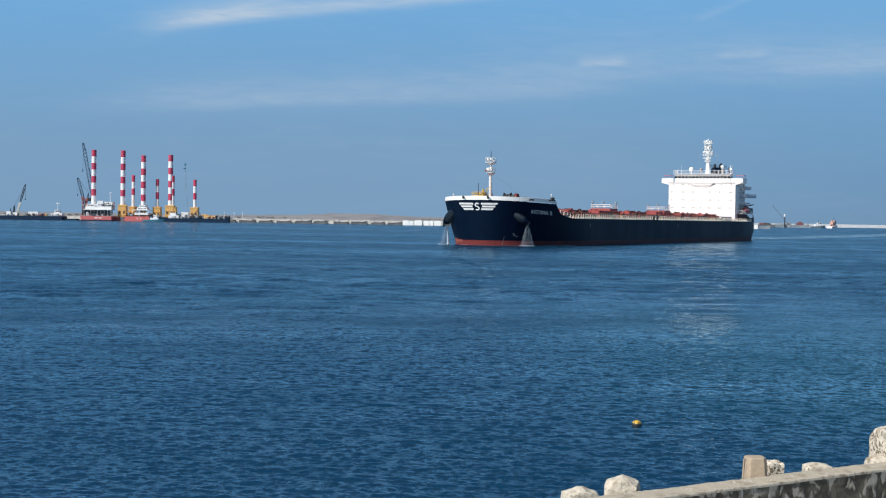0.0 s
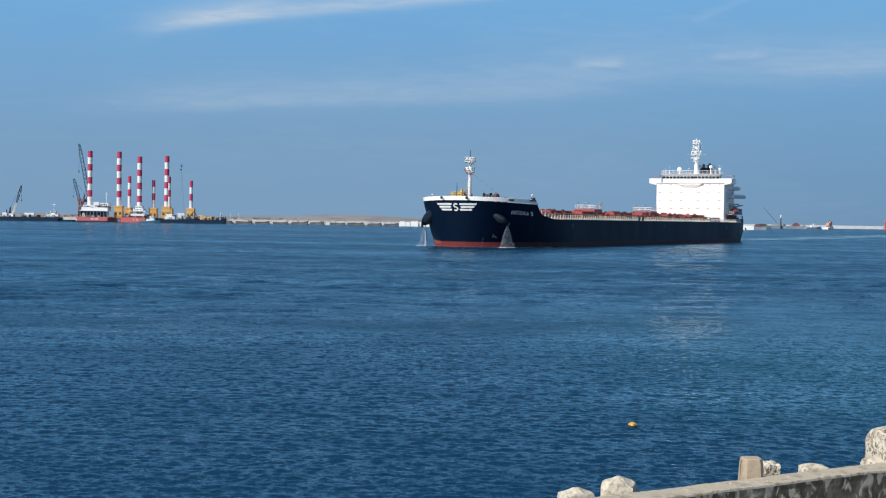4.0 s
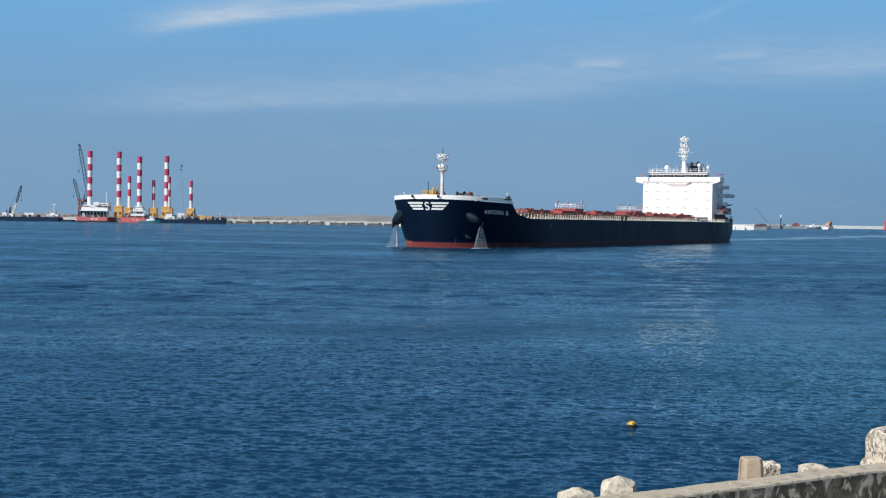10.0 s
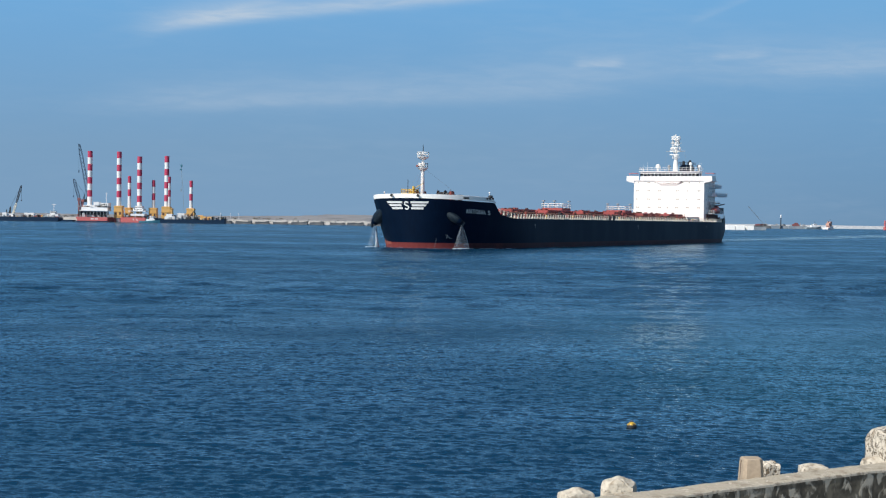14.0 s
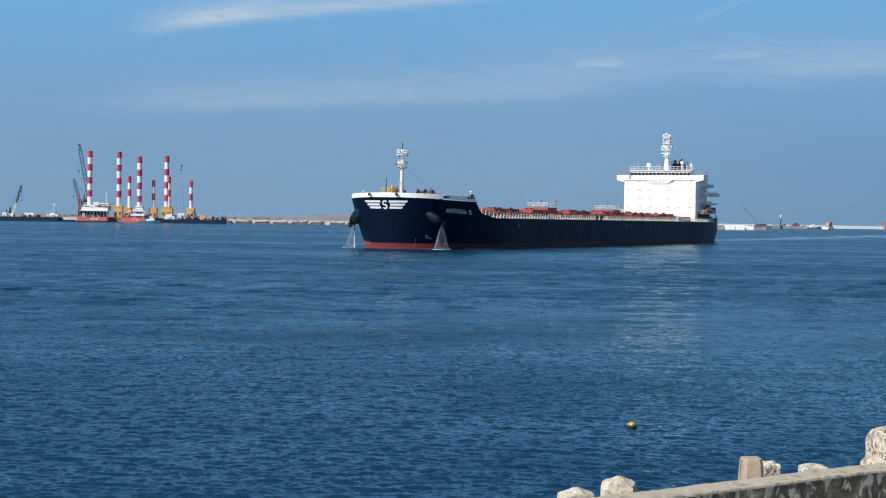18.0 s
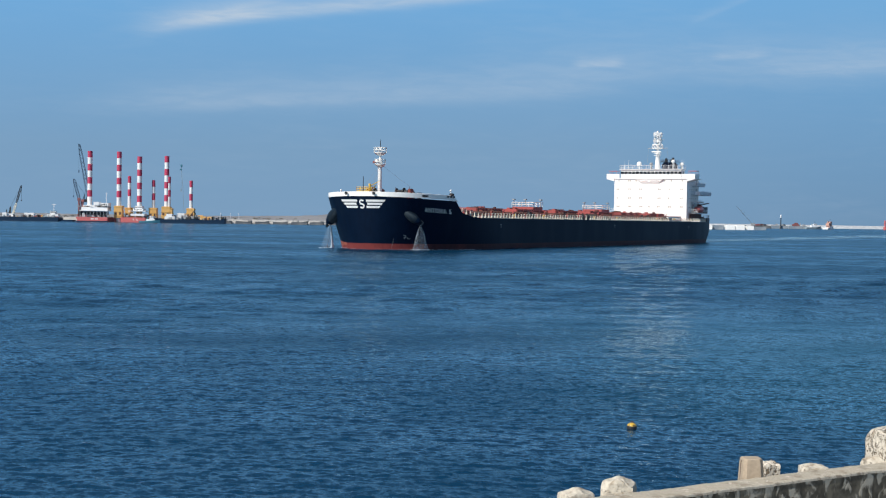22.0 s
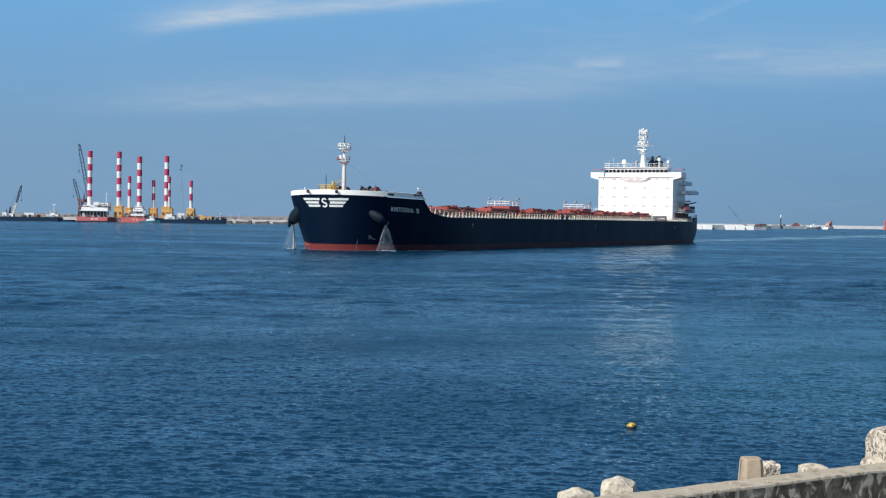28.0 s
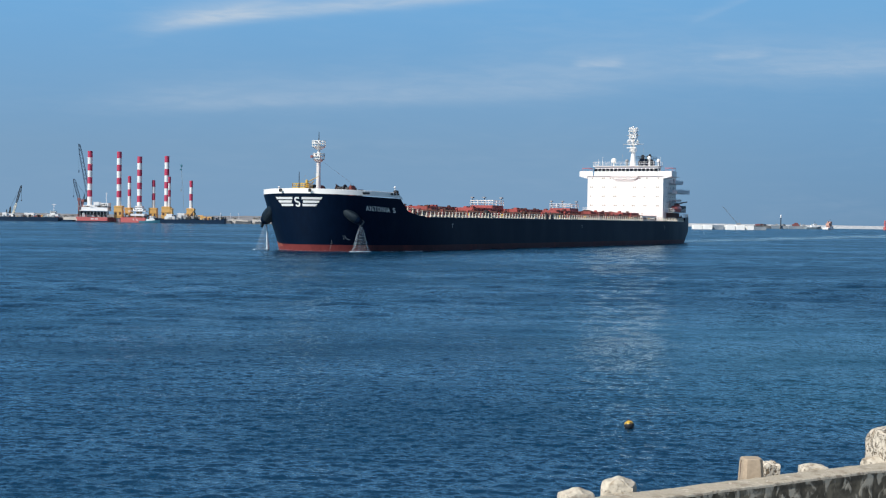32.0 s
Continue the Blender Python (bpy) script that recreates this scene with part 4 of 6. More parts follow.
def build_accommodation(ship):
    XF, XB, W = 30.3, 17.0, 12.5
    # tiers of the block: a front wall with real thickness on the sides
    s = Shape().box(XB, XF, -W, W, 6.95, 19.9)
    block = part("accommodation_block", s, WHITE, ship, "white painted accommodation block", bevel=0.05)
    s = Shape()
    s.box(XB - 1, 25.2, -13.2, 13.2, 20.95, 21.15).box(25.2, XF + 0.25, -15.2, 15.2, 20.95, 21.15)
    part("bridge_deck", s, WHITE, ship)
    for sgn in (1, -1):                        # wing with its sloping underside
        s = Shape()
        y0, y1 = sgn * W, sgn * 15.2
        a, b = min(y0, y1), max(y0, y1)
        zi, zo = 20.15, 20.86
        za, zb = (zi, zo) if sgn > 0 else (zo, zi)
        s.add([(25.3, a, za), (XF + 0.2, a, za), (XF + 0.2, b, zb), (25.3, b, zb), (25.3, a, 20.94), (XF + 0.2, a, 20.94), (XF + 0.2, b, 20.94), (25.3, b, 20.94)],
              [(0, 3, 2, 1), (4, 5, 6, 7), (0, 1, 5, 4), (1, 2, 6, 5), (2, 3, 7, 6), (3, 0, 4, 7)])
        part("wing_bracket", s, WHITE, ship)
    for sgn in (1, -1):
        y0, y1 = sgn * 10.7, sgn * 15.2
        s = Shape().box(XF + 0.1, XF + 0.25, min(y0, y1), max(y0, y1), 21.15, 22.55)
        y = sgn * 15.15
        s.box(25.3, XF + 0.12, min(y, y - sgn * 0.12), max(y, y - sgn * 0.12), 21.15, 22.55)
        part("wing_bulwark", s, WHITE, ship)
    # front tiers between block top and bridge deck, set back, with the sloped apron
    s = Shape().box(XB, XF - 0.05, -W + 0.05, W - 0.05, 19.9, 20.95)
    part("upper_tier", s, WHITE, ship)
    # wheelhouse with its row of windows
    s = Shape()
    s.box(26.2, XF - 0.4, -10.4, 10.4, 21.15, 24.0).box(19.5, 26.3, -7.5, 7.5, 21.15, 23.98)
    s.box(25.9, XF + 0.1, -10.8, 10.8, 24.0, 24.25).box(19.2, 26.0, -7.9, 7.9, 23.98, 24.23)
    wheel = part("wheelhouse", s, WHITE, ship, "white wheelhouse with a row of dark windows", bevel=0.04)
    g = None
    for y in [-9.9 + i * 1.32 for i in range(16)]:
        if g is None:
            g = part("bridge_window", Shape().box(-0.05, 0.06, -0.56, 0.56, -0.42, 0.42), GLASS, wheel, "dark bridge window", bevel=0.03)
            g.location = (XF - 0.38, y, 22.95)
        else:
            more(g, wheel, XF - 0.38, y, 22.95)
    side = part("bridge_side_window", Shape().box(-0.6, 0.6, -0.05, 0.06, -0.48, 0.48), GLASS, wheel, bevel=0.03)
    side.location = (27.8, 10.4, 22.95)
    # cabin windows on the front and the port side
    pane = None
    rng = random.Random(2)
    rows = [(20.3, [-10.9, -7.5, -6.9, -4.9, 4.9, 7.2, 10.9]), (17.5, [-11.5, -10.9, -7.4, -6.8, -3.6, -3.0, 2.9, 3.5, 6.6, 10.4, 11.0]),
            (14.6, [-11.4, -7.4, -6.8, -3.6, -3.0, 2.8, 3.4, 6.4, 10.4, 11.0]), (11.75, [-11.4, -10.8, -7.2, -6.6, -3.4, -2.8, -0.3, 2.6, 3.2, 6.4, 7.0, 10.4, 11.0]), (9.2, [-6.0, 5.8])]
    for z, ys in rows:
        for y in ys:
            if pane is None:
                pane = part("cabin_window", Shape().box(-0.04, 0.04, -0.16, 0.16, -0.2, 0.2), CABIN, block, "small cabin window, glare paled into its glass", bevel=0.03)
                pane.location = (XF + 0.01, y, z)
            else:
                more(pane, block, XF + 0.01, y, z)
    for z in (17.5, 14.6, 11.75):
        for x in (27.2, 25.0, 22.8, 20.6, 18.6):
            more(pane, block, x, W + 0.01, z, 90)
    # sloped apron under the bridge front
    s = Shape()
    s.add([(XF + 0.02, -4.6, 20.9), (XF + 0.65, -4.6, 20.9), (XF + 0.65, 4.6, 20.9), (XF + 0.02, 4.6, 20.9), (XF + 0.02, -2.8, 19.2), (XF + 0.02, 2.8, 19.2)],
          [(0, 1, 2, 3), (4, 5, 2, 1), (0, 4, 1), (3, 2, 5), (0, 3, 5, 4)])
    apron = part("bridge_apron", s, WHITE, ship)
    for y in (-3.0, -2.4, -0.3, 0.3, 2.4, 3.0):
        more(pane, apron).matrix_basis = pose(XF + 0.435, y, 20.3, 0, -20, 0)
    # side decks stepping out abaft, port and starboard, with rails
    for sgn in (1, -1):
        tiers = ((18.6, 16.4, 25.0, 14.6), (15.7, 12.6, 26.0, 15.6), (12.8, 16.0, 27.0, 13.9), (9.7, 14.0, 28.0, 14.9)) if sgn > 0 else ((9.7, 9.0, 28.0, 15.0),)
        for z, xa, xb, yo in tiers:
            c, e = sorted((sgn * W, sgn * yo))
            d = Shape().box(xa, xb, c, e, z, z + 0.22)
            dk = part("side_deck", d, GREYWHITE, ship, bevel=0.09)
            if z in (18.6, 15.7):               # low solid plating with a rail above round the upper decks
                pl = Shape().box(xa, xb, sgn * yo - 0.06, sgn * yo, z + 0.22, z + 1.05).box(xb - 0.06, xb, c + 1.6, e - 0.06, z + 0.22, z + 1.05)
                ladder_rail(pl, [(xb - 0.03, sgn * W, z + 0.9), (xb - 0.03, sgn * (yo - 0.03), z + 0.9), (xa, sgn * (yo - 0.03), z + 0.9)], 0.45, 1.3, 0.04)
                part("deck_plating", pl, GREYWHITE, dk)
            else:
                r = Shape()
                ladder_rail(r, [(xb, sgn * W, z + 0.2), (xb, sgn * (yo - 0.1), z + 0.2), (xa, sgn * (yo - 0.1), z + 0.2)], 1.05, 1.4, 0.05)
                part("side_deck_rail", r, WHITE, dk)
    # doors and ladders on the port side
    for z in (9.9, 15.9, 18.8):
        part("steel_door", Shape().box(19.2, 20.1, W, W + 0.06, z, z + 1.95), GREY, block, bevel=0.02)
    # wheelhouse top: rails, radome, lamps, pink wing-end awnings
    s = Shape()
    ladder_rail(s, [(26.0, 10.7, 24.25), (XF, 10.7, 24.25), (XF, -10.7, 24.25), (26.0, -10.7, 24.25)], 1.15, 1.5, 0.05)
    part("monkey_island_rail", s, WHITE, ship, "white guard rail on the wheelhouse top")
    part("satellite_dome", Shape().rod((26.5, -5.2, 24.2), (26.5, -5.2, 25.4), 0.22, n=8).lathe((26.5, -5.2, 25.3), [(0.35, 0), (0.75, 0.15), (0.85, 0.6), (0.75, 1.1), (0.45, 1.45), (0.1, 1.55)], 14), WHITE, ship, "white satellite dome")
    part("small_dome", Shape().rod((22.5, 5.2, 24.2), (22.5, 5.2, 26.6), 0.16, n=8).ball((22.5, 5.2, 27.0), 0.6, 12), WHITE, ship)
    for y in (-10.2, -8.8, 7.0, 9.6, 10.3):
        part("whip_aerial", Shape().rod((27.0, y, 24.2), (27.0, y, 26.6 + (y * 7 % 1.3)), 0.06, 0.03, 5), WHITE, ship)
    part("searchlight", Shape().rod((28.6, 10.3, 24.2), (28.6, 10.3, 25.6), 0.12, n=6).lathe((28.4, 10.3, 25.9), [(0.3, 0), (0.45, 0.1), (0.45, 0.7), (0.2, 0.8)], 10, "X"), WHITE, ship)
    for sgn in (1, -1):
        s = Shape().box(25.8, 28.6, sgn * 13.7 - 1.4, sgn * 13.7 + 1.4, 23.5, 23.64)
        for x in (26.0, 28.4):
            for y in (12.5, 14.9):
                s.rod((x, sgn * y, 21.1), (x, sgn * y, 23.5), 0.05, n=5)
        part("wing_awning", s, AWNING, ship, "pink-red canvas awning on the bridge wing")
    # main mast
    s = Shape().rod((23.0, 0, 24.2), (23.0, 0, 30.4), 0.95, 0.55, 12).rod((23.0, 0, 30.4), (23.0, 0, 36.2), 0.42, 0.22, 10)
    mast = part("main_mast", s, WHITE, ship, "white main mast with yards, scanners and lamps")
    for z, w in ((28.9, 0.9), (31.2, 1.7), (33.4, 1.15), (35.4, 1.35)):
        p = Shape().box(22.2, 24.2, -w, w, z, z + 0.14)
        pl = part("mast_platform", p, WHITE, mast)
        r = Shape()
        ladder_rail(r, [(22.2, -w, z + 0.1), (24.2, -w, z + 0.1), (24.2, w, z + 0.1), (22.2, w, z + 0.1), (22.2, -w, z + 0.1)], 0.95, 1.0, 0.04)
        part("platform_rail", r, WHITE, pl)
    for z, w in ((30.0, 1.6), (32.4, 1.2)):
        part("radar_scanner", Shape().rod((24.6, 0, z - 0.5), (24.6, 0, z), 0.25, n=8).box(24.4, 24.8, -w, w, z, z + 0.32), WHITE, mast, bevel=0.06)
    for y, z in ((-1.0, 34.4), (1.0, 34.4), (-1.2, 36.1), (1.2, 36.1), (0.0, 36.6), (-1.6, 32.2), (1.6, 32.2), (-0.6, 36.3), (0.6, 36.0)):
        part("signal_lamp", Shape().rod((23.3, y, z - 1.0), (23.3, y, z), 0.06, n=5).lathe((23.3, y, z), [(0.1, 0), (0.26, 0.08), (0.26, 0.5), (0.12, 0.6)], 8), WHITE, mast)
    fr = Shape()
    for k, (z, w) in enumerate(((30.6, 0.55), (32.0, 0.95), (33.3, 1.0), (34.6, 1.0), (35.6, 0.95))):
        w1, z1 = ((0.95, 32.0), (1.0, 33.3), (1.0, 34.6), (0.95, 35.6), (0.7, 36.5))[k]
        for a, b in ((1, 1), (1, -1), (-1, -1), (-1, 1)):
            fr.rod((23.2 + a * w, b * w, z), (23.2 + a * w1, b * w1, z1), 0.075, n=5)
            fr.rod((23.2 + a * w, b * w, z), (23.2 + b * w1, -a * w1, z1), 0.05, n=4)
    part("mast_lattice", fr, WHITE, mast, "white lattice frame of the upper mast")
    yd = Shape().rod((23, -3.4, 31.4), (23, 3.4, 31.4), 0.09, n=6).rod((23, -2.2, 34.2), (23, 2.2, 34.2), 0.08, n=6)
    part("signal_yard", yd, GREY, mast)
    for y in (-3.2, 3.2):
        part("halyard", Shape().rod((23, y, 31.4), (22.5, y * 1.25, 24.3), 0.025, n=4), GREY, mast)


def build_stern(ship):
    # funnel with casing
    s = Shape().box(6.0, 15.5, -5.5, 5.5, 6.95, 21.0)
    part("engine_casing", s, WHITE, ship, "white engine casing", bevel=0.1)
    s = Shape().box(6.8, 12.6, -2.0, 2.0, 21.0, 27.2)
    fun = part("funnel", s, NAVY, ship, "dark funnel behind the bridge", bevel=0.5)
    for x, y, h in ((8.6, 0.8, 28.3), (11.0, -0.9, 28.0), (9.4, -1.2, 27.7), (11.6, 1.2, 27.7)):
        part("exhaust_pipe", Shape().rod((x, y, 27), (x, y, h + 0.6), 0.4, 0.4, 10), DARK, fun, "black exhaust pipe")
    s = Shape()
    ladder_rail(s, [(6.8, -2.4, 27.0), (12.6, -2.4, 27.0), (12.6, 2.4, 27.0), (6.8, 2.4, 27.0)], 1.0, 1.3, 0.05)
    part("funnel_rail", s, DARK, fun)
    for y in (-5.4, 5.4):
        s = Shape().rod((13.5, y, 20.9), (13.5, y, 26.4), 0.35, 0.35, 10).ball((13.5, y, 26.5), 0.6, 10)
        part("cowl_vent", s, GREY, ship)
    # lifeboat on port davit
    for sgn in (1,):
        s = Shape()
        prof = []
        for i in range(13):
            k = -1 + 2 * i / 12
            w = 1.35 * max(1 - abs(k) ** 3.2, 0.02) ** 0.5
            ring = []
            for j in range(12):
                a = 2 * math.pi * j / 12
                z = math.sin(a)
                ring.append((22.0 + k * 3.6, sgn * 14.2 + w * math.cos(a) * (0.8 if z < 0 else 0.92), 10.95 + w * 0.85 * z))
            prof.append(ring + [ring[0]])
        s.grid(prof)
        boat = part("lifeboat", s, ORANGE, ship, "enclosed orange-red lifeboat on its davits")
        part("boat_cabin", Shape().box(19.6, 21.0, sgn * 14.2 - 0.6, sgn * 14.2 + 0.6, 11.7, 12.4), ORANGE, boat, bevel=0.15)
        for x in (19.4, 24.6):
            dv = Shape()
            dv.box(x - 0.2, x + 0.2, sgn * 13.0 - 0.2, sgn * 13.0 + 0.2, 9.8, 13.6)
            a, b = sorted((sgn * 13.0, sgn * 15.0))
            dv.box(x - 0.2, x + 0.2, a, b, 13.3, 13.7)
            part("davit", dv, GREY, ship, "grey steel davit", bevel=0.03)
    # provision crane, dark winches and housings aft
    s = Shape().rod((12.0, 10.0, 6.9), (12.0, 10.0, 12.6), 0.5, 0.4, 10)
    s.rod((12.0, 10.0, 12.4), (5.0, 12.5, 13.4), 0.3, 0.18, 8)
    part("provision_crane", s, DARK, ship, "dark provision crane")
    s = Shape().box(9.0, 14.0, 11.0, 13.4, 9.9, 12.0)
    part("store_house", s, DARK, ship, bevel=0.08)
    s = Shape().box(15.5, 27.5, 12.8, 13.2, 7.0, 9.6)
    part("side_bulkhead", s, BROWN, ship)
    for x, y in ((4.5, 5.5), (4.5, -5.5), (9.0, 10.8), (9.0, -10.8)):
        s = Shape().lathe((x, y, 8.1), [(0.9, -1.3), (0.9, -1.2), (0.5, -1.15), (0.5, 0.9), (0.9, 1.0), (0.9, 1.1)], 12, "Y").box(x - 0.9, x + 0.9, y - 1.5, y + 1.3, 6.95, 7.5)
        part("mooring_winch", s, BROWN, ship, "dark red mooring winch")
    s = Shape()
    pts = [(13.0, half_breadth(13, 8) - 0.2, 8.3), (6, half_breadth(6, 8) - 0.2, 8.3), (-3.7, half_breadth(-3.7, 8) - 0.2, 8.3), (-3.7, -half_breadth(-3.7, 8) + 0.2, 8.3)]
    ladder_rail(s, pts, 1.0, 1.5, 0.045)
    part("stern_rail", s, GREY, ship)
    part("ensign_staff", Shape().rod((-1.9, 0, 6.9), (-2.7, 0, 12.5), 0.07, 0.05, 6), WHITE, ship)


carrier = build_ship()


def build_wash():
    """Water falling from the hawse pipes: strands that hang from each bolster to the sea."""
    strands = []
    rng = random.Random(11)
    for sgn in (1, -1):
        wash = thing("anchor_wash", "white water jets falling from the anchor pipe into the sea", "water", "anchor wash jets")
        c = Vector((213.0, 11.3, 5.4)) if sgn > 0 else Vector((212.3, -11.2, 5.3))
        veil = []
        if sgn > 0:                             # a fan with two heavier edges
            veil = [(-1, 0.12, 1), (-0.88, 0.07, 1), (0.9, 0.08, 1), (1, 0.11, 1), (-0.35, 0.07, 1), (0.45, 0.06, 1)]
            veil += [(rng.uniform(-0.95, 0.95), rng.uniform(0.03, 0.06), 1) for i in range(8)] + [(-0.85 + 0.17 * i, 0.36, 0) for i in range(11)]
        else:                                   # one thick fall, with mist blown off it
            veil = [(-0.25, 0.30, 2), (-0.2, 0.26, 2), (-0.3, 0.24, 2), (-0.27, 0.2, 2), (-0.38, 0.05, 1)]
            veil += [(rng.uniform(-0.1, 1.0), rng.uniform(0.03, 0.05), 0) for i in range(4)] + [(-0.1 + 0.12 * i, 0.40, 0) for i in range(9)]
        for i, (spread, thick, kind) in enumerate(veil):
            rows = []
            wob = rng.uniform(0, 6)
            for k in range(13):
                h = k / 12
                w = thick * (0.10 + 1.10 * h ** 0.8) * (1 + 0.12 * math.sin(wob * 3 + 9 * h))
                off = spread * h ** 0.72 + 0.02 * math.sin(wob + 5 * h)
                x, y = (-off * 1.75, 0.9 * off) if sgn > 0 else (off * 3.7, 0.0)
                rows.append([(x + w * math.cos(a), y + 0.6 * w * math.sin(a), -(c.z + 0.05) * h) for a in [2 * math.pi * j / 8 for j in range(9)]])
            st = part("water_strand", Shape().grid(rows), (MIST, SPRAY, TORRENT)[kind], wash)
            st.location = c
            strands.append((st, c, i))
        s = Shape()
        for i in range(40):
            o = rng.uniform(-1.15, 1.15)
            x, y = (c.x - o * 1.9 + rng.uniform(-0.3, 0.3), c.y + 0.95 * o) if sgn > 0 else (c.x + 1.2 + 2.7 * o, c.y + rng.uniform(-0.3, 0.3))
            s.ball((x, y, 0.05), rng.uniform(0.06, 0.2), 8, 0.4)
        if sgn > 0:                             # froth that drifts aft along the plating
            for i in range(110):
                x = 211.0 - 17 * rng.random() ** 1.4
                s.ball((x, half_breadth(x, 0) + rng.uniform(0.1, 0.5 + 0.03 * (214 - x)), 0.05), rng.uniform(0.05, 0.16), 6, 0.35)
        tagged(part("splash", s, TORRENT, wash), "white splash where the water lands", kind="stuff")
        yield wash, strands


washes = []
strand_list = []
for w, st in build_wash():
    washes.append(w)
    strand_list = st


def build_wake():
    s = Shape()
    rows = []
    for i in range(70):
        x = 6 - i * 9.0
        w = 3.5 + 0.020 * i * 9 + 6 * (1 - math.exp(-i / 3))
        rows.append([(x, w, 0.05), (x, w * 0.4, 0.06), (x, -w * 0.4, 0.06), (x, -w, 0.05)])
    s.grid(rows)
    wk = solid("wake", s, WAKESLICK, "pale blue slick astern of the ship, sky reflection in its colour", "wake", kind="stuff", smooth=False)
    s = Shape()
    rows = []
    edge = [round_bow(radians(a), 0) for a in range(-80, 67, 3)] + [(x, half_breadth(x, 0)) for x in range(202, 20, -4)]
    for i, (x, y) in enumerate(edge):
        out = Vector((max(x - 190, 0) * 0.35, y, 0)).normalized()
        wide = 0.22 + 0.55 * abs(noise.noise((x * 0.31, y * 0.31, 3.0))) * (1.5 if x > 190 else 1)
        rows.append([(x - out.x * 0.1, y - out.y * 0.1, 0.09), (x + out.x * wide, y + out.y * wide, 0.08)])
    s.grid(rows)
    fo = solid("bow_foam", s, SURF, "thin line of foam along the ship's side", "foam", kind="stuff", smooth=False)
    return wk, fo


wake, foam_line = build_wake()
# ---------------------------------------------------------------- jack-up barges and work boats off the far shore
FAR = 1900.0


def striped_leg(parent, x, y, z0, z1, r, band, label="red and white banded tubular leg"):
    leg = part("leg", Shape().rod((x, y, -6), (x, y, z1), r, r, 18), LEGWHITE, parent, label)
    z = z1
    k = 0
    while z - band > z0:
        if k % 2 == 0:
            b = Shape().lathe((x, y, 0), [(r, z - band), (r + 0.06, z - band), (r + 0.06, z + 0.03), (r * 0.5, z + 0.03)], 18)
            part("red_band", b, LEGRED, leg)
        z -= band
        k += 1
    return leg


def clutter(parent, x0, x1, y, z, n, high, seed):
    """Small boxes, drums and stacks that stand about on a working deck."""
    rng = random.Random(seed)
    tones = (GREY, LEGWHITE, DARK, DULLRED, PALE, BROWN, JACKYEL, GREY)
    for i in range(n):
        x = x0 + (x1 - x0) * (i + rng.uniform(0.1, 0.9)) / n
        w, h, yy = rng.uniform(0.5, 2.2), rng.uniform(0.2, 1.0) * high, y + rng.uniform(-2, 2)
        mat = tones[rng.randrange(len(tones))]
        if rng.random() < 0.6:
            part("deck_box", Shape().box(x - w, x + w, yy - 1.2, yy + 1.2, z, z + h), mat, parent, bevel=0.1)
        elif rng.random() < 0.6:
            part("deck_drum", Shape().rod((x, yy, z), (x, yy, z + h), w * 0.5, w * 0.5, 10), mat, parent)
        else:
            part("deck_mast", Shape().rod((x, yy, z), (x + rng.uniform(-1, 1), yy, z + h * 2.2), 0.22, 0.14, 6), mat, parent)


def window_row(parent, x0, x1, y, z, n, w=1.1, h=1.0):
    pane = None
    for i in range(n):
        x = x0 + (x1 - x0) * i / max(n - 1, 1)
        if pane is None:
            pane = part("window", Shape().box(-w / 2, w / 2, -0.1, 0.1, -h / 2, h / 2), GLASS, parent)
            pane.location = (x, y, z)
        else:
            more(pane, parent, x, y, z)


def jack_house(parent, x, y, z0, z1, w):
    body = part("jack_house", Shape().box(x - w * 0.42, x + w * 0.42, y - w * 0.42, y + w * 0.42, z0, z1), JACKYEL, parent, "yellow leg jacking house", bevel=0.3)
    for k in range(3):
        z = z0 + (z1 - z0) * (0.12 + 0.38 * k)
        part("jack_ring", Shape().box(x - w * 0.45, x + w * 0.45, y - w * 0.45, y + w * 0.45, z, z + (z1 - z0) * 0.09), JACKYEL, body, bevel=0.1)
    for sx in (-0.22, 0.22):
        part("jack_opening", Shape().box(x + w * sx - w * 0.1, x + w * sx + w * 0.1, y - w * 0.43, y - w * 0.40, z0 + (z1 - z0) * 0.26, z0 + (z1 - z0) * 0.46), BROWN, body)
    return body


def lattice_boom(s, a, b, w, n, r=0.34):
    a, b = Vector(a), Vector(b)
    d = (b - a).normalized()
    side = d.cross(Vector((0, 1, 0))).normalized()
    front = d.cross(side).normalized()
    prev = None
    for i in range(n + 1):
        k = i / n
        ww = w * (0.35 + 0.65 * min(1, k * 6, (1 - k) * 5 + 0.15))
        c = a.lerp(b, k)
        q = [c + side * ww * e + front * ww * g for e, g in ((1, 1), (1, -1), (-1, -1), (-1, 1))]
        if prev:
            for j in range(4):
                s.rod(prev[j], q[j], r, n=5)
                s.rod(prev[j], q[(j + 1) % 4], r * 0.57, n=4)
        prev = q
    return s


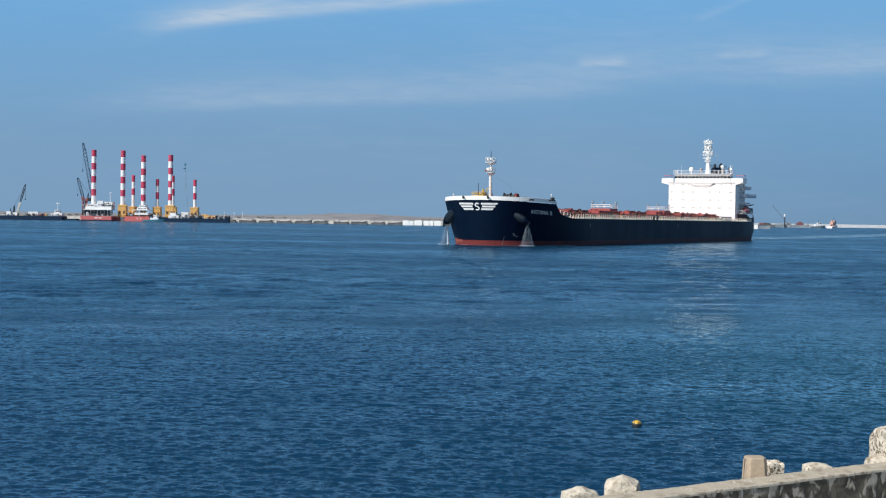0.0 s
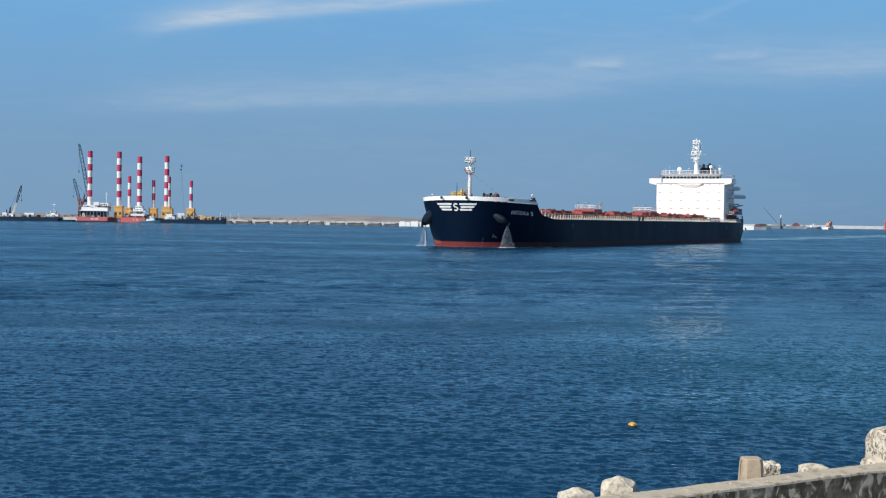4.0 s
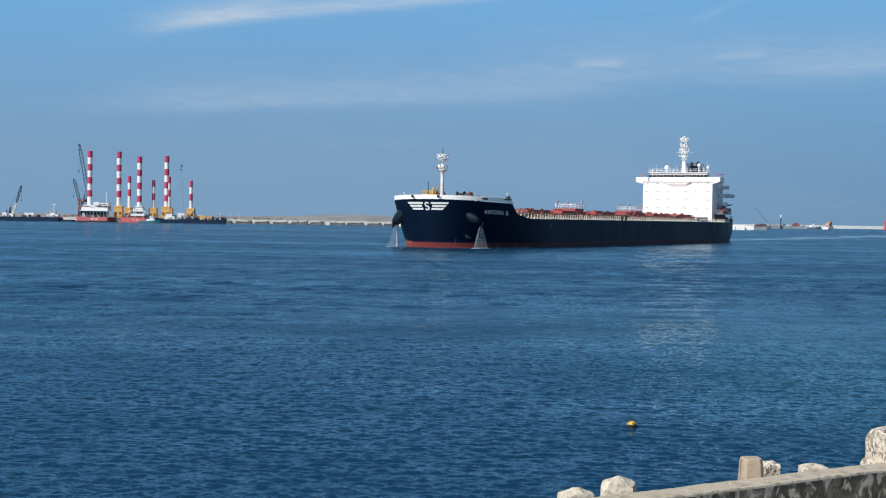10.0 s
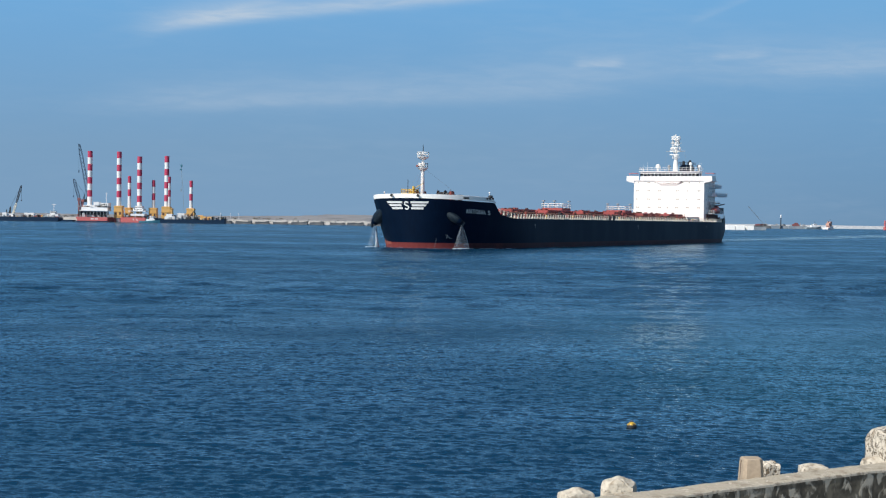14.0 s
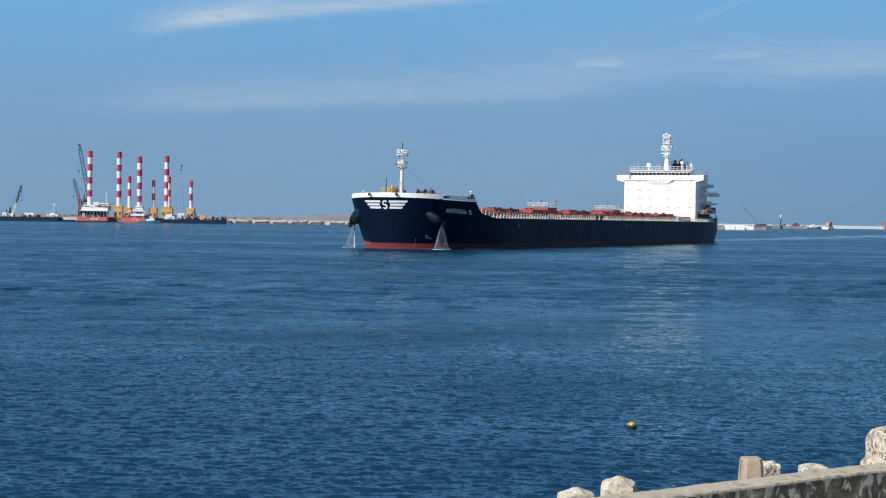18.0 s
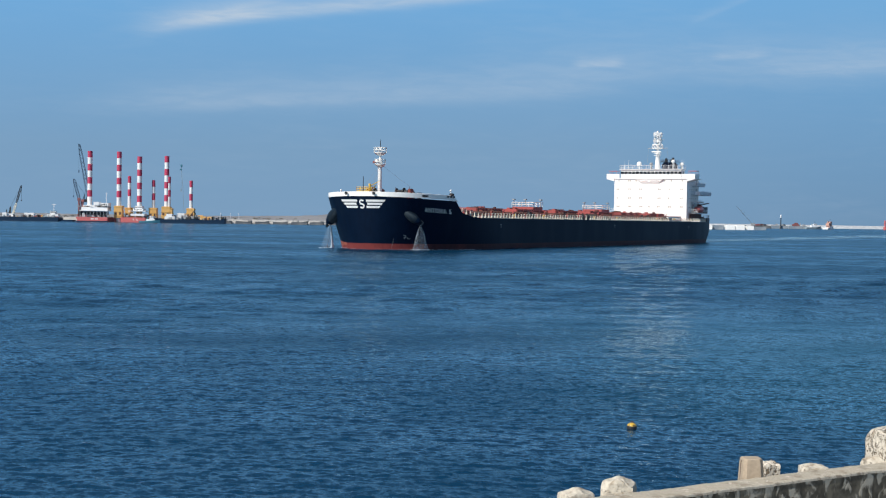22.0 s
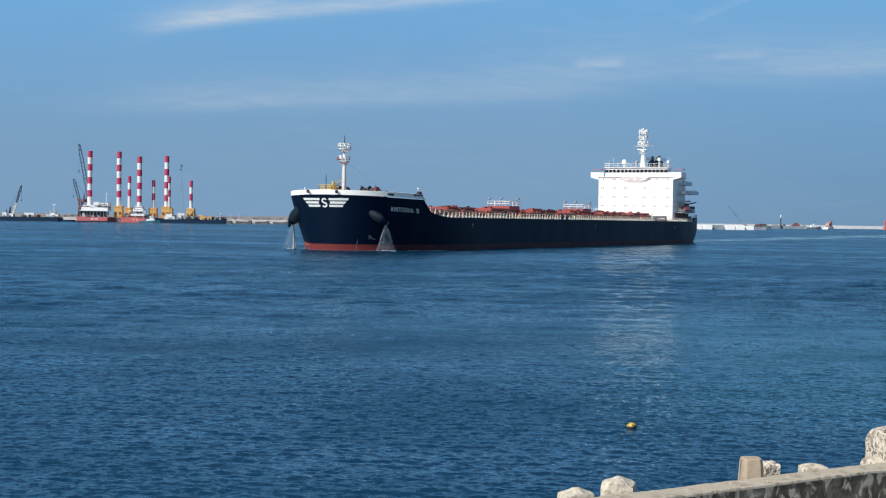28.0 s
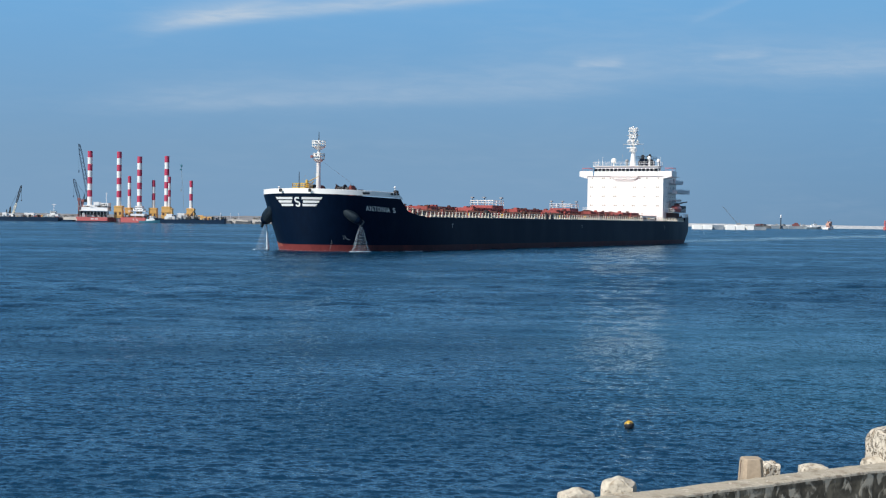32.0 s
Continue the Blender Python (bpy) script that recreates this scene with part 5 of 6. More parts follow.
def crane(x, y, z, tip, tower, label, w=1.3, at_color=None, k=0.62, boom_color=None, block=False, foot_color=None):
    t = thing("crane", label, "crane", "barge cranes", afar(x, y, z, k))
    s = Shape().box(-4, 3, -2.5, 2.5, 0.9, 4.2).box(-4.4, 4.0, -3.2, -2.0, 0, 1.3).box(-4.4, 4.0, 2.0, 3.2, 0, 1.3)
    part("crane_house", s, at_color or DARK, t, bevel=0.15)
    foot = Vector((2, 0, 2.5))
    if foot_color:
        knee = foot.lerp(Vector(tip), 0.40)
        part("boom_foot", lattice_boom(Shape(), foot, knee, w, 6, 0.36), foot_color, t, "repainted lower section of the boom")
        foot = foot.lerp(Vector(tip), 0.38)
    part("boom", lattice_boom(Shape(), foot, tip, w, 14, 0.27 if w > 0.5 else 0.10), boom_color or LATTICE, t, "slender lattice boom")
    s = Shape()
    if tower:
        lattice_boom(s, (-2, 0, 4), tower, 0.7, 5)
        s.rod(tower, tip, 0.14, n=4)
    s.rod(tip, (tip[0], 0, tip[2] * 0.55), 0.12, n=4).box(tip[0] - 0.6, tip[0] + 0.6, -0.4, 0.4, tip[2] * 0.5, tip[2] * 0.55)
    part("hoist_rope", s, boom_color or LATTICE, t)
    if block:
        part("boom_head", Shape().box(tip[0] - 1.0, tip[0] + 1.4, -1, 1, tip[2] - 3.5, tip[2]).box(tip[0] - 2.2, tip[0] + 0.8, -0.8, 0.8, tip[2] - 8, tip[2] - 6.2), TEAL, t, "small teal boom head", bevel=0.3)
    return t


def build_big_jackup():
    rig = thing("jackup_barge", "large red-hulled jack-up barge with four tall red and white legs", "jack-up barge", "jack-up barges", afar(0, FAR, 0))
    s = Shape().add([(x, y, z) for z, d in ((-2, 0), (6.4, 3.4)) for x, y in ((-498 + 3 - d, -18), (-455, -18), (-455, 26), (-498 + 3 - d, 26))],
                    [(0, 1, 5, 4), (1, 2, 6, 5), (2, 3, 7, 6), (3, 0, 4, 7), (4, 5, 6, 7), (3, 2, 1, 0)])
    s.box(-438, -404, -14, 26, -2, 6.8)
    s.box(-451, -437, 4, 24, -2, 7.6)
    part("barge_hull", s, BARGERED, rig, "red barge hull", bevel=0.3)
    part("fender", Shape().box(-497.6, -454.5, -18.5, -17.9, -1.0, 1.5), BARGEDARK, rig, "dark rubber fender at the waterline")
    for x, w in ((-477.6, 1.7), (-475.4, 1.5), (-472.0, 1.6), (-469.8, 1.4)):
        part("name_bar", Shape().box(x, x + w, -18.1, -18.0, 3.2, 4.9), LEGWHITE, rig, "pale unreadable marking bar")
    for x in (-421.4, -417.0):
        part("hull_chevron", Shape().add([(x, -14.06, 4.9), (x + 1.2, -14.06, 4.9), (x + 2.2, -14.06, 2.6), (x + 1.4, -14.06, 2.6)], [(0, 3, 2, 1)]), LEGWHITE, rig, smooth=False)
    for x, y, top, zb in ((-485.5, 6, 97.6, 24), (-443.8, 0, 97.0, 20), (-417.4, 8, 91.0, 22), (-381.0, 14, 92.6, 20)):
        striped_leg(rig, x, y, zb, top, 3.25, 9.0)
    # deckhouses
    s = Shape().box(-492, -456, -14, 6, 15.5, 20.4).box(-490, -474, -12, 4, 20.4, 23.0).box(-476, -456, -10, 6, 19.4, 26.2).box(-476, -468, -11, -2, 23, 27.4)
    house = part("deckhouse", s, LEGWHITE, rig, "white deckhouse", bevel=0.15)
    window_row(house, -488, -478, -12.05, 21.4, 7)
    window_row(house, -473, -459, -10.05, 23.6, 7)
    s = Shape().box(-494, -455, -17, 4, 15.0, 15.8)
    part("awning_deck", s, LEGWHITE, rig, "white overhanging deck")
    for i in range(9):
        part("deck_post", Shape().box(-493 + i * 4.6, -492.6 + i * 4.6, -16.8, -16.4, 7.0, 15.0), GREY, rig)
    rng = random.Random(8)
    for i in range(9):
        x = -497 + i * 4.5
        part("deck_machine", Shape().box(x, x + rng.uniform(2.5, 4.6), -12, -4, 7.0, 7.0 + rng.uniform(4, 8)), (DARK, BROWN, LATTICE)[i % 3], rig, bevel=0.1)
    s = Shape().box(-425, -406, -12, 6, 8.8, 12.0).box(-428, -404, -13, 8, 15.0, 16.0).box(-422, -408, -10, 6, 16.0, 19.0).box(-420, -410, -8, 4, 19, 22.6)
    for x in (-427, -421, -412, -405):
        s.box(x - 0.3, x + 0.3, -12.6, -12.0, 12, 15)
    bridge = part("deckhouse", s, LEGWHITE, rig, bevel=0.15)
    window_row(bridge, -420, -410, -10.06, 17.6, 6)
    window_row(bridge, -419, -411, -8.06, 21.0, 6)
    for x, y, w in ((-443.8, 0, 13), (-485.5, 6, 10), (-417.4, 8, 8), (-381.0, 14, 14)):
        if x > -470:
            jack_house(rig, x, y, 6.0, 22.6 if x != -417.4 else 20.0, w)
    s = Shape()
    s.rod((-461, 0, 26), (-461, 0, 41), 0.3, 0.2, 6).rod((-463.5, 0, 39), (-458.5, 0, 39), 0.18, n=5)
    for k in range(5):
        s.rod((-461.6, 0, 27 + 2.5 * k), (-460.4, 0, 29 + 2.5 * k), 0.14, n=4)
    part("radio_mast", s, LEGWHITE, rig)
    for x, h in ((-501.5, 33.0), (-496.0, 31.0)):
        part("crane_tower", Shape().rod((x, 10, 7), (x, 10, h), 1.3, 1.0, 10).box(x - 1.8, x + 1.8, 8, 12, h - 4, h), DULLRED, rig, "haze-dulled red crane tower", bevel=0.1)
    part("lower_saloon", Shape().box(-493, -458, -16, 2, 9.6, 14.6), GLASS, rig, "dark glazed lower deck")
    clutter(rig, -497, -456, -13, 7.0, 22, 5.0, 21)
    clutter(rig, -436, -428, -12, 7.6, 6, 4.5, 22)
    clutter(rig, -498, -476, -13, 20.4, 7, 1.8, 23)
    s = Shape().box(-470, -455, -14.5, -8, 20.4, 21.4).rod((-469, -12, 21), (-460, -12, 25), 0.5, n=6)
    part("knuckle_crane", s, DARK, rig)
    return rig


def build_small_jackup():
    rig = thing("jackup_barge", "smaller jack-up barge with yellow jack houses and slim banded legs", "jack-up barge", "jack-up barges", afar(0, FAR + 22, 0))
    part("barge_hull", Shape().box(-446, -336, -10, 16, -2, 6.2), BARGEDARK, rig, "dark blue pontoon hull", bevel=0.3)
    for x, y, top in ((-434.0, -2, 64.0), (-400.4, -2, 59.0), (-377.6, -8, 64.0), (-348.2, -2, 59.0)):
        striped_leg(rig, x, y, 20, top, 2.3, 9.2)
        jack_house(rig, x, y, 5.0, 20.5, 12.5)
    s = Shape().box(-376, -352, -8, 4, 6.2, 10.2).box(-366, -356, -8, 2, 10.2, 13.6)
    part("deckhouse", s, LEGWHITE, rig, bevel=0.15)
    rng = random.Random(4)
    for i in range(10):
        x = -444 + i * 10.5
        part("deck_machine", Shape().box(x, x + rng.uniform(3, 7), -9, -3, 6.2, 6.2 + rng.uniform(2, 5)), GREY, rig, bevel=0.1)
    return rig


build_big_jackup()
small_rig = build_small_jackup()
clutter(small_rig, -444, -338, -9, 6.2, 26, 4.0, 31)


def build_pontoon():
    t = thing("spoil_pontoon", "low dark pontoon with an excavator and yellow machinery", "pontoon", "", afar(0, FAR - 30, 0))
    part("pontoon_hull", Shape().box(-378, -292, -8, 8, -2, 5.0).box(-305, -292, -8, 8, 4.9, 6.6), BARGEDARK, t, "dark blue pontoon", bevel=0.3)
    s = Shape().box(-345, -339, -4, 4, 5.0, 8.4).box(-346, -338, -4.5, -3, 5.0, 6.2)
    ex = part("excavator", s, DARK, t, "dark excavator with a bent arm", bevel=0.15)
    part("arm", Shape().rod((-342, 0, 8), (-335, 0, 16.5), 0.8, 0.6, 6).rod((-335, 0, 16.5), (-330.5, 0, 8.5), 0.6, 0.4, 6).box(-331.8, -329.4, -1, 1, 6.4, 8.6), DARK, ex)
    s = Shape().box(-326, -318, -4, 4, 5, 9.5).box(-329, -322, -3, 3, 9.5, 11.0).box(-316, -310, -4, 4, 5, 9.0)
    part("machinery", s, JACKYEL, t, "yellow winches and generators", bevel=0.2)
    s = Shape()
    rng = random.Random(6)
    for i in range(12):
        x = -310 + i * 1.6
        s.box(x, x + 1.0, -5, 3, 5, 6 + rng.uniform(0, 4.5))
    s.rod((-298, 0, 5), (-298, 0, 13), 0.3, n=6)
    part("deck_gear", s, DARK, t, bevel=0.1)
    clutter(t, -370, -346, -6, 5.0, 9, 4.0, 41)
    clutter(t, -326, -295, -6, 5.0, 14, 4.5, 42)
    part("cabin", Shape().box(-374, -360, -4, 4, 5, 9.0).box(-372, -364, -3, 3, 9, 12.4), LEGWHITE, t, bevel=0.15)
    return t


build_pontoon()


def build_tug(name, label, x, y, length, hull_mat, house_mat, high, group="work boats", k=0.62):
    t = thing(name, label, "boat", group, afar(x, y, 0, k))
    s = Shape()
    rows = []
    for k in range(9):
        u = k / 8
        xx = -length / 2 + length * u
        b = length * 0.15 * max(1 - max(u - 0.55, 0) ** 2 * 4.5, 0.05)
        top = 2.4 + 1.6 * u * u
        rows.append([(xx, -b * 0.7, -1.5), (xx, -b, 0.6), (xx, -b, top), (xx, b, top), (xx, b, 0.6), (xx, b * 0.7, -1.5), (xx, -b * 0.7, -1.5)])
    s.grid(rows)
    s.add(rows[0][:6], [tuple(range(6))])
    part("boat_hull", s, hull_mat, t)
    w = length * 0.09
    h = Shape().box(-length * 0.15, length * 0.25, -w, w, 2.4, 5.2).box(0, length * 0.2, -w * 0.8, w * 0.8, 5.2, 5.2 + high)
    house = part("wheelhouse", h, house_mat, t, bevel=0.12)
    window_row(house, 0.02 * length, 0.18 * length, -w * 0.8 - 0.02, 5.2 + high * 0.62, 4, length * 0.035, 0.9)
    part("mast", Shape().rod((length * 0.08, 0, 5.2 + high), (length * 0.08, 0, 9.5 + high), 0.18, 0.1, 6).rod((length * 0.08, -1, 8 + high), (length * 0.08, 1, 8 + high), 0.08, n=5), LATTICE, t)
    part("funnel", Shape().rod((-length * 0.1, 0, 5.0), (-length * 0.1, 0, 7.6), 0.8, 0.7, 10), hull_mat, t)
    return t


build_tug("tugboat", "small teal tug with a white wheelhouse beside the barges", -394, FAR - 34, 28, TEAL, LEGWHITE, 4.0)


def build_left_barge():
    t = thing("crane_barge", "long low dark barge with white containers on deck", "barge", "", afar(0, FAR - 20, -2.0))
    part("barge_hull", Shape().box(-518.2, -500, -9, 9, -2, 4.4), BARGEDARK, t, "low dark stern ramp", bevel=0.3)
    part("barge_hull", Shape().box(-700, -518, -12, 12, -2, 7.6), BARGEDARK, t, "dark barge hull", bevel=0.4)
    s = Shape().box(-566, -553, -6, 0, 7.6, 13.2)
    part("container", s, LEGWHITE, t, "white site container", bevel=0.1)
    part("container", Shape().box(-596, -590, -6, 0, 7.6, 13.0), LEGWHITE, t, bevel=0.1)
    part("container", Shape().box(-578, -570, -5, 1, 7.6, 10.6), GREY, t, bevel=0.1)
    clutter(t, -640, -568, -8, 7.6, 16, 3.0, 51)
    clutter(t, -568, -520, -8, 7.6, 22, 3.4, 52)
    part("derrick", Shape().rod((-592, 0, 7.6), (-592, 0, 17), 0.9, 0.7, 8).rod((-588, 0, 7.6), (-588, 0, 16.2), 0.9, 0.7, 8).rod((-592, 0, 13), (-588, 0, 13), 0.4, n=6), DARK, t, "dark twin-post derrick")
    h = part("deckhouse", Shape().box(-535, -520, -6, 2, 7.6, 11.6).box(-531, -524, -5, 1, 11.6, 15.4).box(-531.5, -523.5, -5.5, 1.5, 15.4, 15.9), LEGWHITE, t, "white and red deckhouse", bevel=0.15)
    window_row(h, -530, -525, -5.05, 14.0, 4)
    part("radar_mast", Shape().rod((-527, -2, 15), (-527, -2, 26), 0.4, 0.25, 6).box(-529.5, -524.5, -2.4, -1.6, 24.5, 25.3), LEGWHITE, t)
    return t


build_left_barge()
crane(-585.5, FAR - 20, 5.6, (13.5, 0, 42.5), (-1.5, 0, 13.0), "crawler crane with a dark boom raised on a barge", 1.0, at_color=LEGWHITE, boom_color=DARK, foot_color=CREAM)
crane(-490, FAR + 12, 27.0, (-12.5, 0, 80.5), (4.5, 0, 16.0), "tall grey lattice-boom crane behind the jack-up barge", 1.9)
crane(-499, FAR + 16, 8.2, (-11.5, 0, 51.0), (4.0, 0, 30.0), "shorter dark lattice-boom crane on the jack-up barge", 1.5, foot_color=DULLRED)
crane(-363, FAR + 40, 6.2, (-3.0, 0, 76.0), None, "thin pale crane far behind the jack-up legs", 0.10, at_color=PALE, boom_color=PALE, block=True)


def build_white_caissons():
    """Pale concrete caissons afloat along the breakwater."""
    spots = [(-53.5, 8.6), (-45.8, 5.6), (-36.7, 10.8), (-25.4, 7.2), (-18.4, 5.4), (-9.7, 9.8), (3.2, 13.5), (351.5, 13), (365.0, 13), (396.5, 12.6), (410.0, 12.6), (424, 10)]
    for x, w in spots:
        s = Shape().box(-w / 2, w / 2, -6, 6, -2, 7.4)
        s.box(-w / 2 + 1, w / 2 - 1, -5, 5, 7.4, 7.9)
        solid("concrete_caisson", s, CAISSON, "white concrete caisson moored along the breakwater", "caisson", "caissons", afar(x, FAR + 10, (-1.2 if w > 12.5 else -2.2) if x > 0 else -1.2 + 0.35 * math.sin(x), 0.625 if x < 0 else 0.78), bevel=0.3)
    for x, h in ((381, 6.0), (440, 4.3)):
        s = Shape().box(-7, 7, -5, 5, -2, h)
        solid("concrete_caisson", s, BARGEGREY, "blue-grey weathered caisson moored along the breakwater", "caisson", "caissons", afar(x, FAR + 14, 0, 0.78), bevel=0.3)


build_white_caissons()


def build_right_shore():
    s = Shape()
    rows = []
    for j, (y, h) in enumerate(((2396, 0.0), (2400, 5.0), (2412, 5.6), (2500, 4.5), (2700, -1))):
        rows.append([(x, y, h + (0.5 * noise.noise((x * 0.03, y, 7)) if 0 < j < 4 else 0)) for x in range(330, 2400, 20)])
    s.grid(rows)
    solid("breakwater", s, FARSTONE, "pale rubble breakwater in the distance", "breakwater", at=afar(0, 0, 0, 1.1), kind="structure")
    for x, w, h, mat, lab in ((446, 21, 3.9, QUAYDARK, "low dark work barge"), (469, 22.5, 3.9, BARGEGREY, "low blue-grey work barge"), (495, 23, 3.9, BARGEGREY, "low blue-grey work barge")):
        t = thing("work_barge", lab + " by the breakwater", "barge", "work barges", afar(x, FAR + 30, 0, 1.1))
        part("barge_hull", Shape().box(-w / 2, w / 2, -6, 6, -2, h), mat, t, bevel=0.3)
        clutter(t, -w / 2 + 1, w / 2 - 1, 0, h, 8, 2.6, int(x))
    t = thing("work_barge", "small blue-grey barge with a haze-dulled red deckhouse", "barge", "work barges", afar(489, FAR + 16, 0, 1.1))
    part("deckhouse", Shape().box(-4, 4.5, -4, 4, 3.7, 6.6).box(-1.5, 2.6, -3, 3, 6.6, 8.3), DULLRED, t, bevel=0.15)
    part("deck_locker", Shape().box(-7.4, -4.6, -2, 2, 3.7, 4.9).box(5.2, 8.2, -3, 1, 3.7, 4.6), PALE, t, "pale deck lockers", bevel=0.1)
    part("barge_hull", Shape().box(-9, 9, -5, 5, -2, 3.7), BARGEGREY, t, bevel=0.3)
    b = thing("light_beacon", "slim dark beacon tower with a white lantern", "beacon", "", afar(470.0, FAR + 22, 0, 1.1))
    part("tower", Shape().rod((0, 0, -2), (0, 0, 15), 1.0, 0.6, 10), DARK, b)
    part("lantern", Shape().lathe((0, 0, 15), [(0.9, 0), (1.2, 0.5), (1.2, 3.0), (0.4, 3.8)], 12), LEGWHITE, b)
    tug = build_tug("tugboat", "orange and white tug moored at the breakwater", 534, FAR + 10, 27, LEGWHITE, SALMON, 5.6, k=1.1)
    tug.matrix_basis = tug.matrix_basis @ pose(0, 0, 0, 0, 0, 52)
    part("fore_cabin", Shape().box(-6, -1, -2.4, 2.4, 5.2, 8.6).box(-5.4, -3.6, -1, 1, 8.6, 11.0), SALMON, tug, bevel=0.15)
    part("rail_board", Shape().box(-9, 9, -3.2, -3.0, 3.0, 4.0), LEGWHITE, tug)
    tug = build_tug("tugboat", "small dark-hulled tug with a white wheelhouse", 512.5, FAR + 12, 24, PALE, LEGWHITE, 2.4, k=1.1)
    tug.matrix_basis = tug.matrix_basis @ pose(0, 0, 0, 0, 0, 14)
    r = thing("light_beacon", "red beacon tower on the breakwater", "beacon", "", afar(614.5, FAR + 20, 0, 1.1))
    part("tower", Shape().lathe((0, 0, 0), [(2.0, -2), (2.0, 4), (1.2, 4.2), (1.0, 10), (1.5, 10.2), (1.5, 11), (0.9, 11.2), (0.8, 13.0), (0.1, 13.8)], 14), BARGERED, r)


build_right_shore()


def build_moving_crane():
    """A crane barge that passes behind the far moorings."""
    t = thing("crane_barge", "low grey barge under way with a slim raised crane boom", "barge", "", pose(530.8, 2150, 0))
    part("barge_hull", Shape().box(-13, 17, -5, 5, -2, 3.6).box(-13, -10, -5, 5, 3.5, 4.6), QUAYDARK, t, bevel=0.3)
    part("crane_house", Shape().box(-1.5, 5.0, -2, 2, 4.2, 7.4).box(-2, 6, -2.4, 2.4, 3.6, 4.3), GREY, t, "grey crane cab and engine house", bevel=0.2)
    part("boom", lattice_boom(Shape(), (0, 0, 6.6), (-24.7, 0, 34.0), 0.45, 14, 0.09), BARGEGREY, t, "slender weathered lattice boom")
    part("hoist_rope", Shape().rod((3, 0, 7.2), (2.2, 0, 13.0), 0.2, n=5).rod((2.2, 0, 13.0), (-24.7, 0, 34.0), 0.05, n=4), PALE, t)
    return t


moving_crane = build_moving_crane()


def build_shore_turbines():
    """Small white vent stacks and lamp posts on the low land."""
    for x in (-318, -304, -292):
        t = thing("lamp_post", "thin pale lamp post on the far shore", "lamp post", "lamp posts", afar(x, 1990, 6.0))
        part("pole", Shape().rod((0, 0, 0), (0, 0, 8), 0.25, 0.18, 6), LEGWHITE, t)
        part("lamp", Shape().box(-0.8, 0.8, -0.4, 0.4, 8, 8.5), LEGWHITE, t)


build_shore_turbines()

# ---------------------------------------------------------------- marker buoy
buoy = thing("marker_buoy", "round yellow-orange marker buoy floating in the sea", "buoy")
part("float", Shape().ball((0, 0, 0.02), 0.158, 20, 0.85), BUOY, buoy, "yellow-orange float")
part("dark_belt", Shape().lathe((0, 0, 0.0), [(0.09, -0.115), (0.14, -0.075), (0.163, -0.01), (0.164, 0.03), (0.159, 0.055), (0.13, 0.06)], 20), DARK, buoy, "dark belt round the lower half")
part("lifting_eye", Shape().rod((-0.03, 0, 0.14), (-0.03, 0, 0.19), 0.012, n=6).rod((0.03, 0, 0.14), (0.03, 0, 0.19), 0.012, n=6).rod((-0.03, 0, 0.19), (0.03, 0, 0.19), 0.012, n=6), RUST, buoy)

# ---------------------------------------------------------------- sea wall, posts and stones before the camera


def patches(m, scale, warp, lo, hi, color, flat=0.8, relief=0.0):
    """Lay flaked or pitted patches of another colour over a material, sunk or raised by relief."""
    nt = m.node_tree
    N, L = nt.nodes.new, nt.links.new
    p = nt.nodes["Principled BSDF"]
    old = p.inputs["Base Color"].links[0].from_socket
    co = N("ShaderNodeTexCoord")
    mp = N("ShaderNodeMapping")
    mp.inputs["Scale"].default_value = (1, 1, flat)
    L(co.outputs["Object"], mp.inputs[0])
    t = N("ShaderNodeTexNoise")
    t.inputs["Scale"].default_value, t.inputs["Detail"].default_value, t.inputs["Distortion"].default_value = scale, 4, warp
    L(mp.outputs[0], t.inputs[0])
    r = N("ShaderNodeMapRange")
    r.interpolation_type = "SMOOTHSTEP"
    r.inputs[1].default_value, r.inputs[2].default_value = lo, hi
    L(t.outputs[0], r.inputs[0])
    mx = N("ShaderNodeMix")
    mx.data_type = "RGBA"
    L(r.outputs[0], mx.inputs[0]), L(old, mx.inputs[6])
    mx.inputs[7].default_value = (*color, 1)
    L(mx.outputs[2], p.inputs["Base Color"])
    if relief:
        b = N("ShaderNodeBump")
        b.inputs["Distance"].default_value = relief
        L(r.outputs[0], b.inputs["Height"])
        if p.inputs["Normal"].links:
            L(p.inputs["Normal"].links[0].from_socket, b.inputs["Normal"])
        L(b.outputs[0], p.inputs["Normal"])
    return m


WALLBLACK = patches(surface("blackened_wall", (0.066, 0.059, 0.043), 0.92, vary=0.45, scale=2.2, stain=(0.15, 0.135, 0.10), stain_at=(0.46, 0.70), stain_scale=0.9, bump=0.02), 6.2, 0.7, 0.505, 0.63, (0.42, 0.385, 0.31), 0.62, 0.01)
WORNEDGE = patches(surface("worn_edge", (0.48, 0.43, 0.345), 0.9, vary=0.2, scale=5.0, bump=0.006), 6.0, 1.0, 0.48, 0.68, (0.24, 0.20, 0.15), 1.0, -0.006)
PITTED = patches(surface("pitted_limestone", (0.58, 0.52, 0.43), 0.95, vary=0.16, scale=3.0, stain=(0.36, 0.29, 0.21), stain_at=(0.5, 0.75), stain_scale=1.2, bump=0.03), 19.0, 1.3, 0.54, 0.61, (0.20, 0.155, 0.105), 1.0, -0.05)
patches(ROCK, 26.0, 1.6, 0.60, 0.72, (0.36, 0.30, 0.225), 1.0, -0.02)
patches(WALLCON, 7.0, 1.0, 0.60, 0.66, (0.56, 0.50, 0.41), 1.0, -0.006)
WALL_LINE = [(-8.0, 11.05), (2.56, 17.82), (4.05, 18.78), (6.16, 20.13), (6.9, 20.55), (7.8, 20.95), (12.0, 22.4)]
WALL_TOP, WALL_THICK = 3.05, 0.40


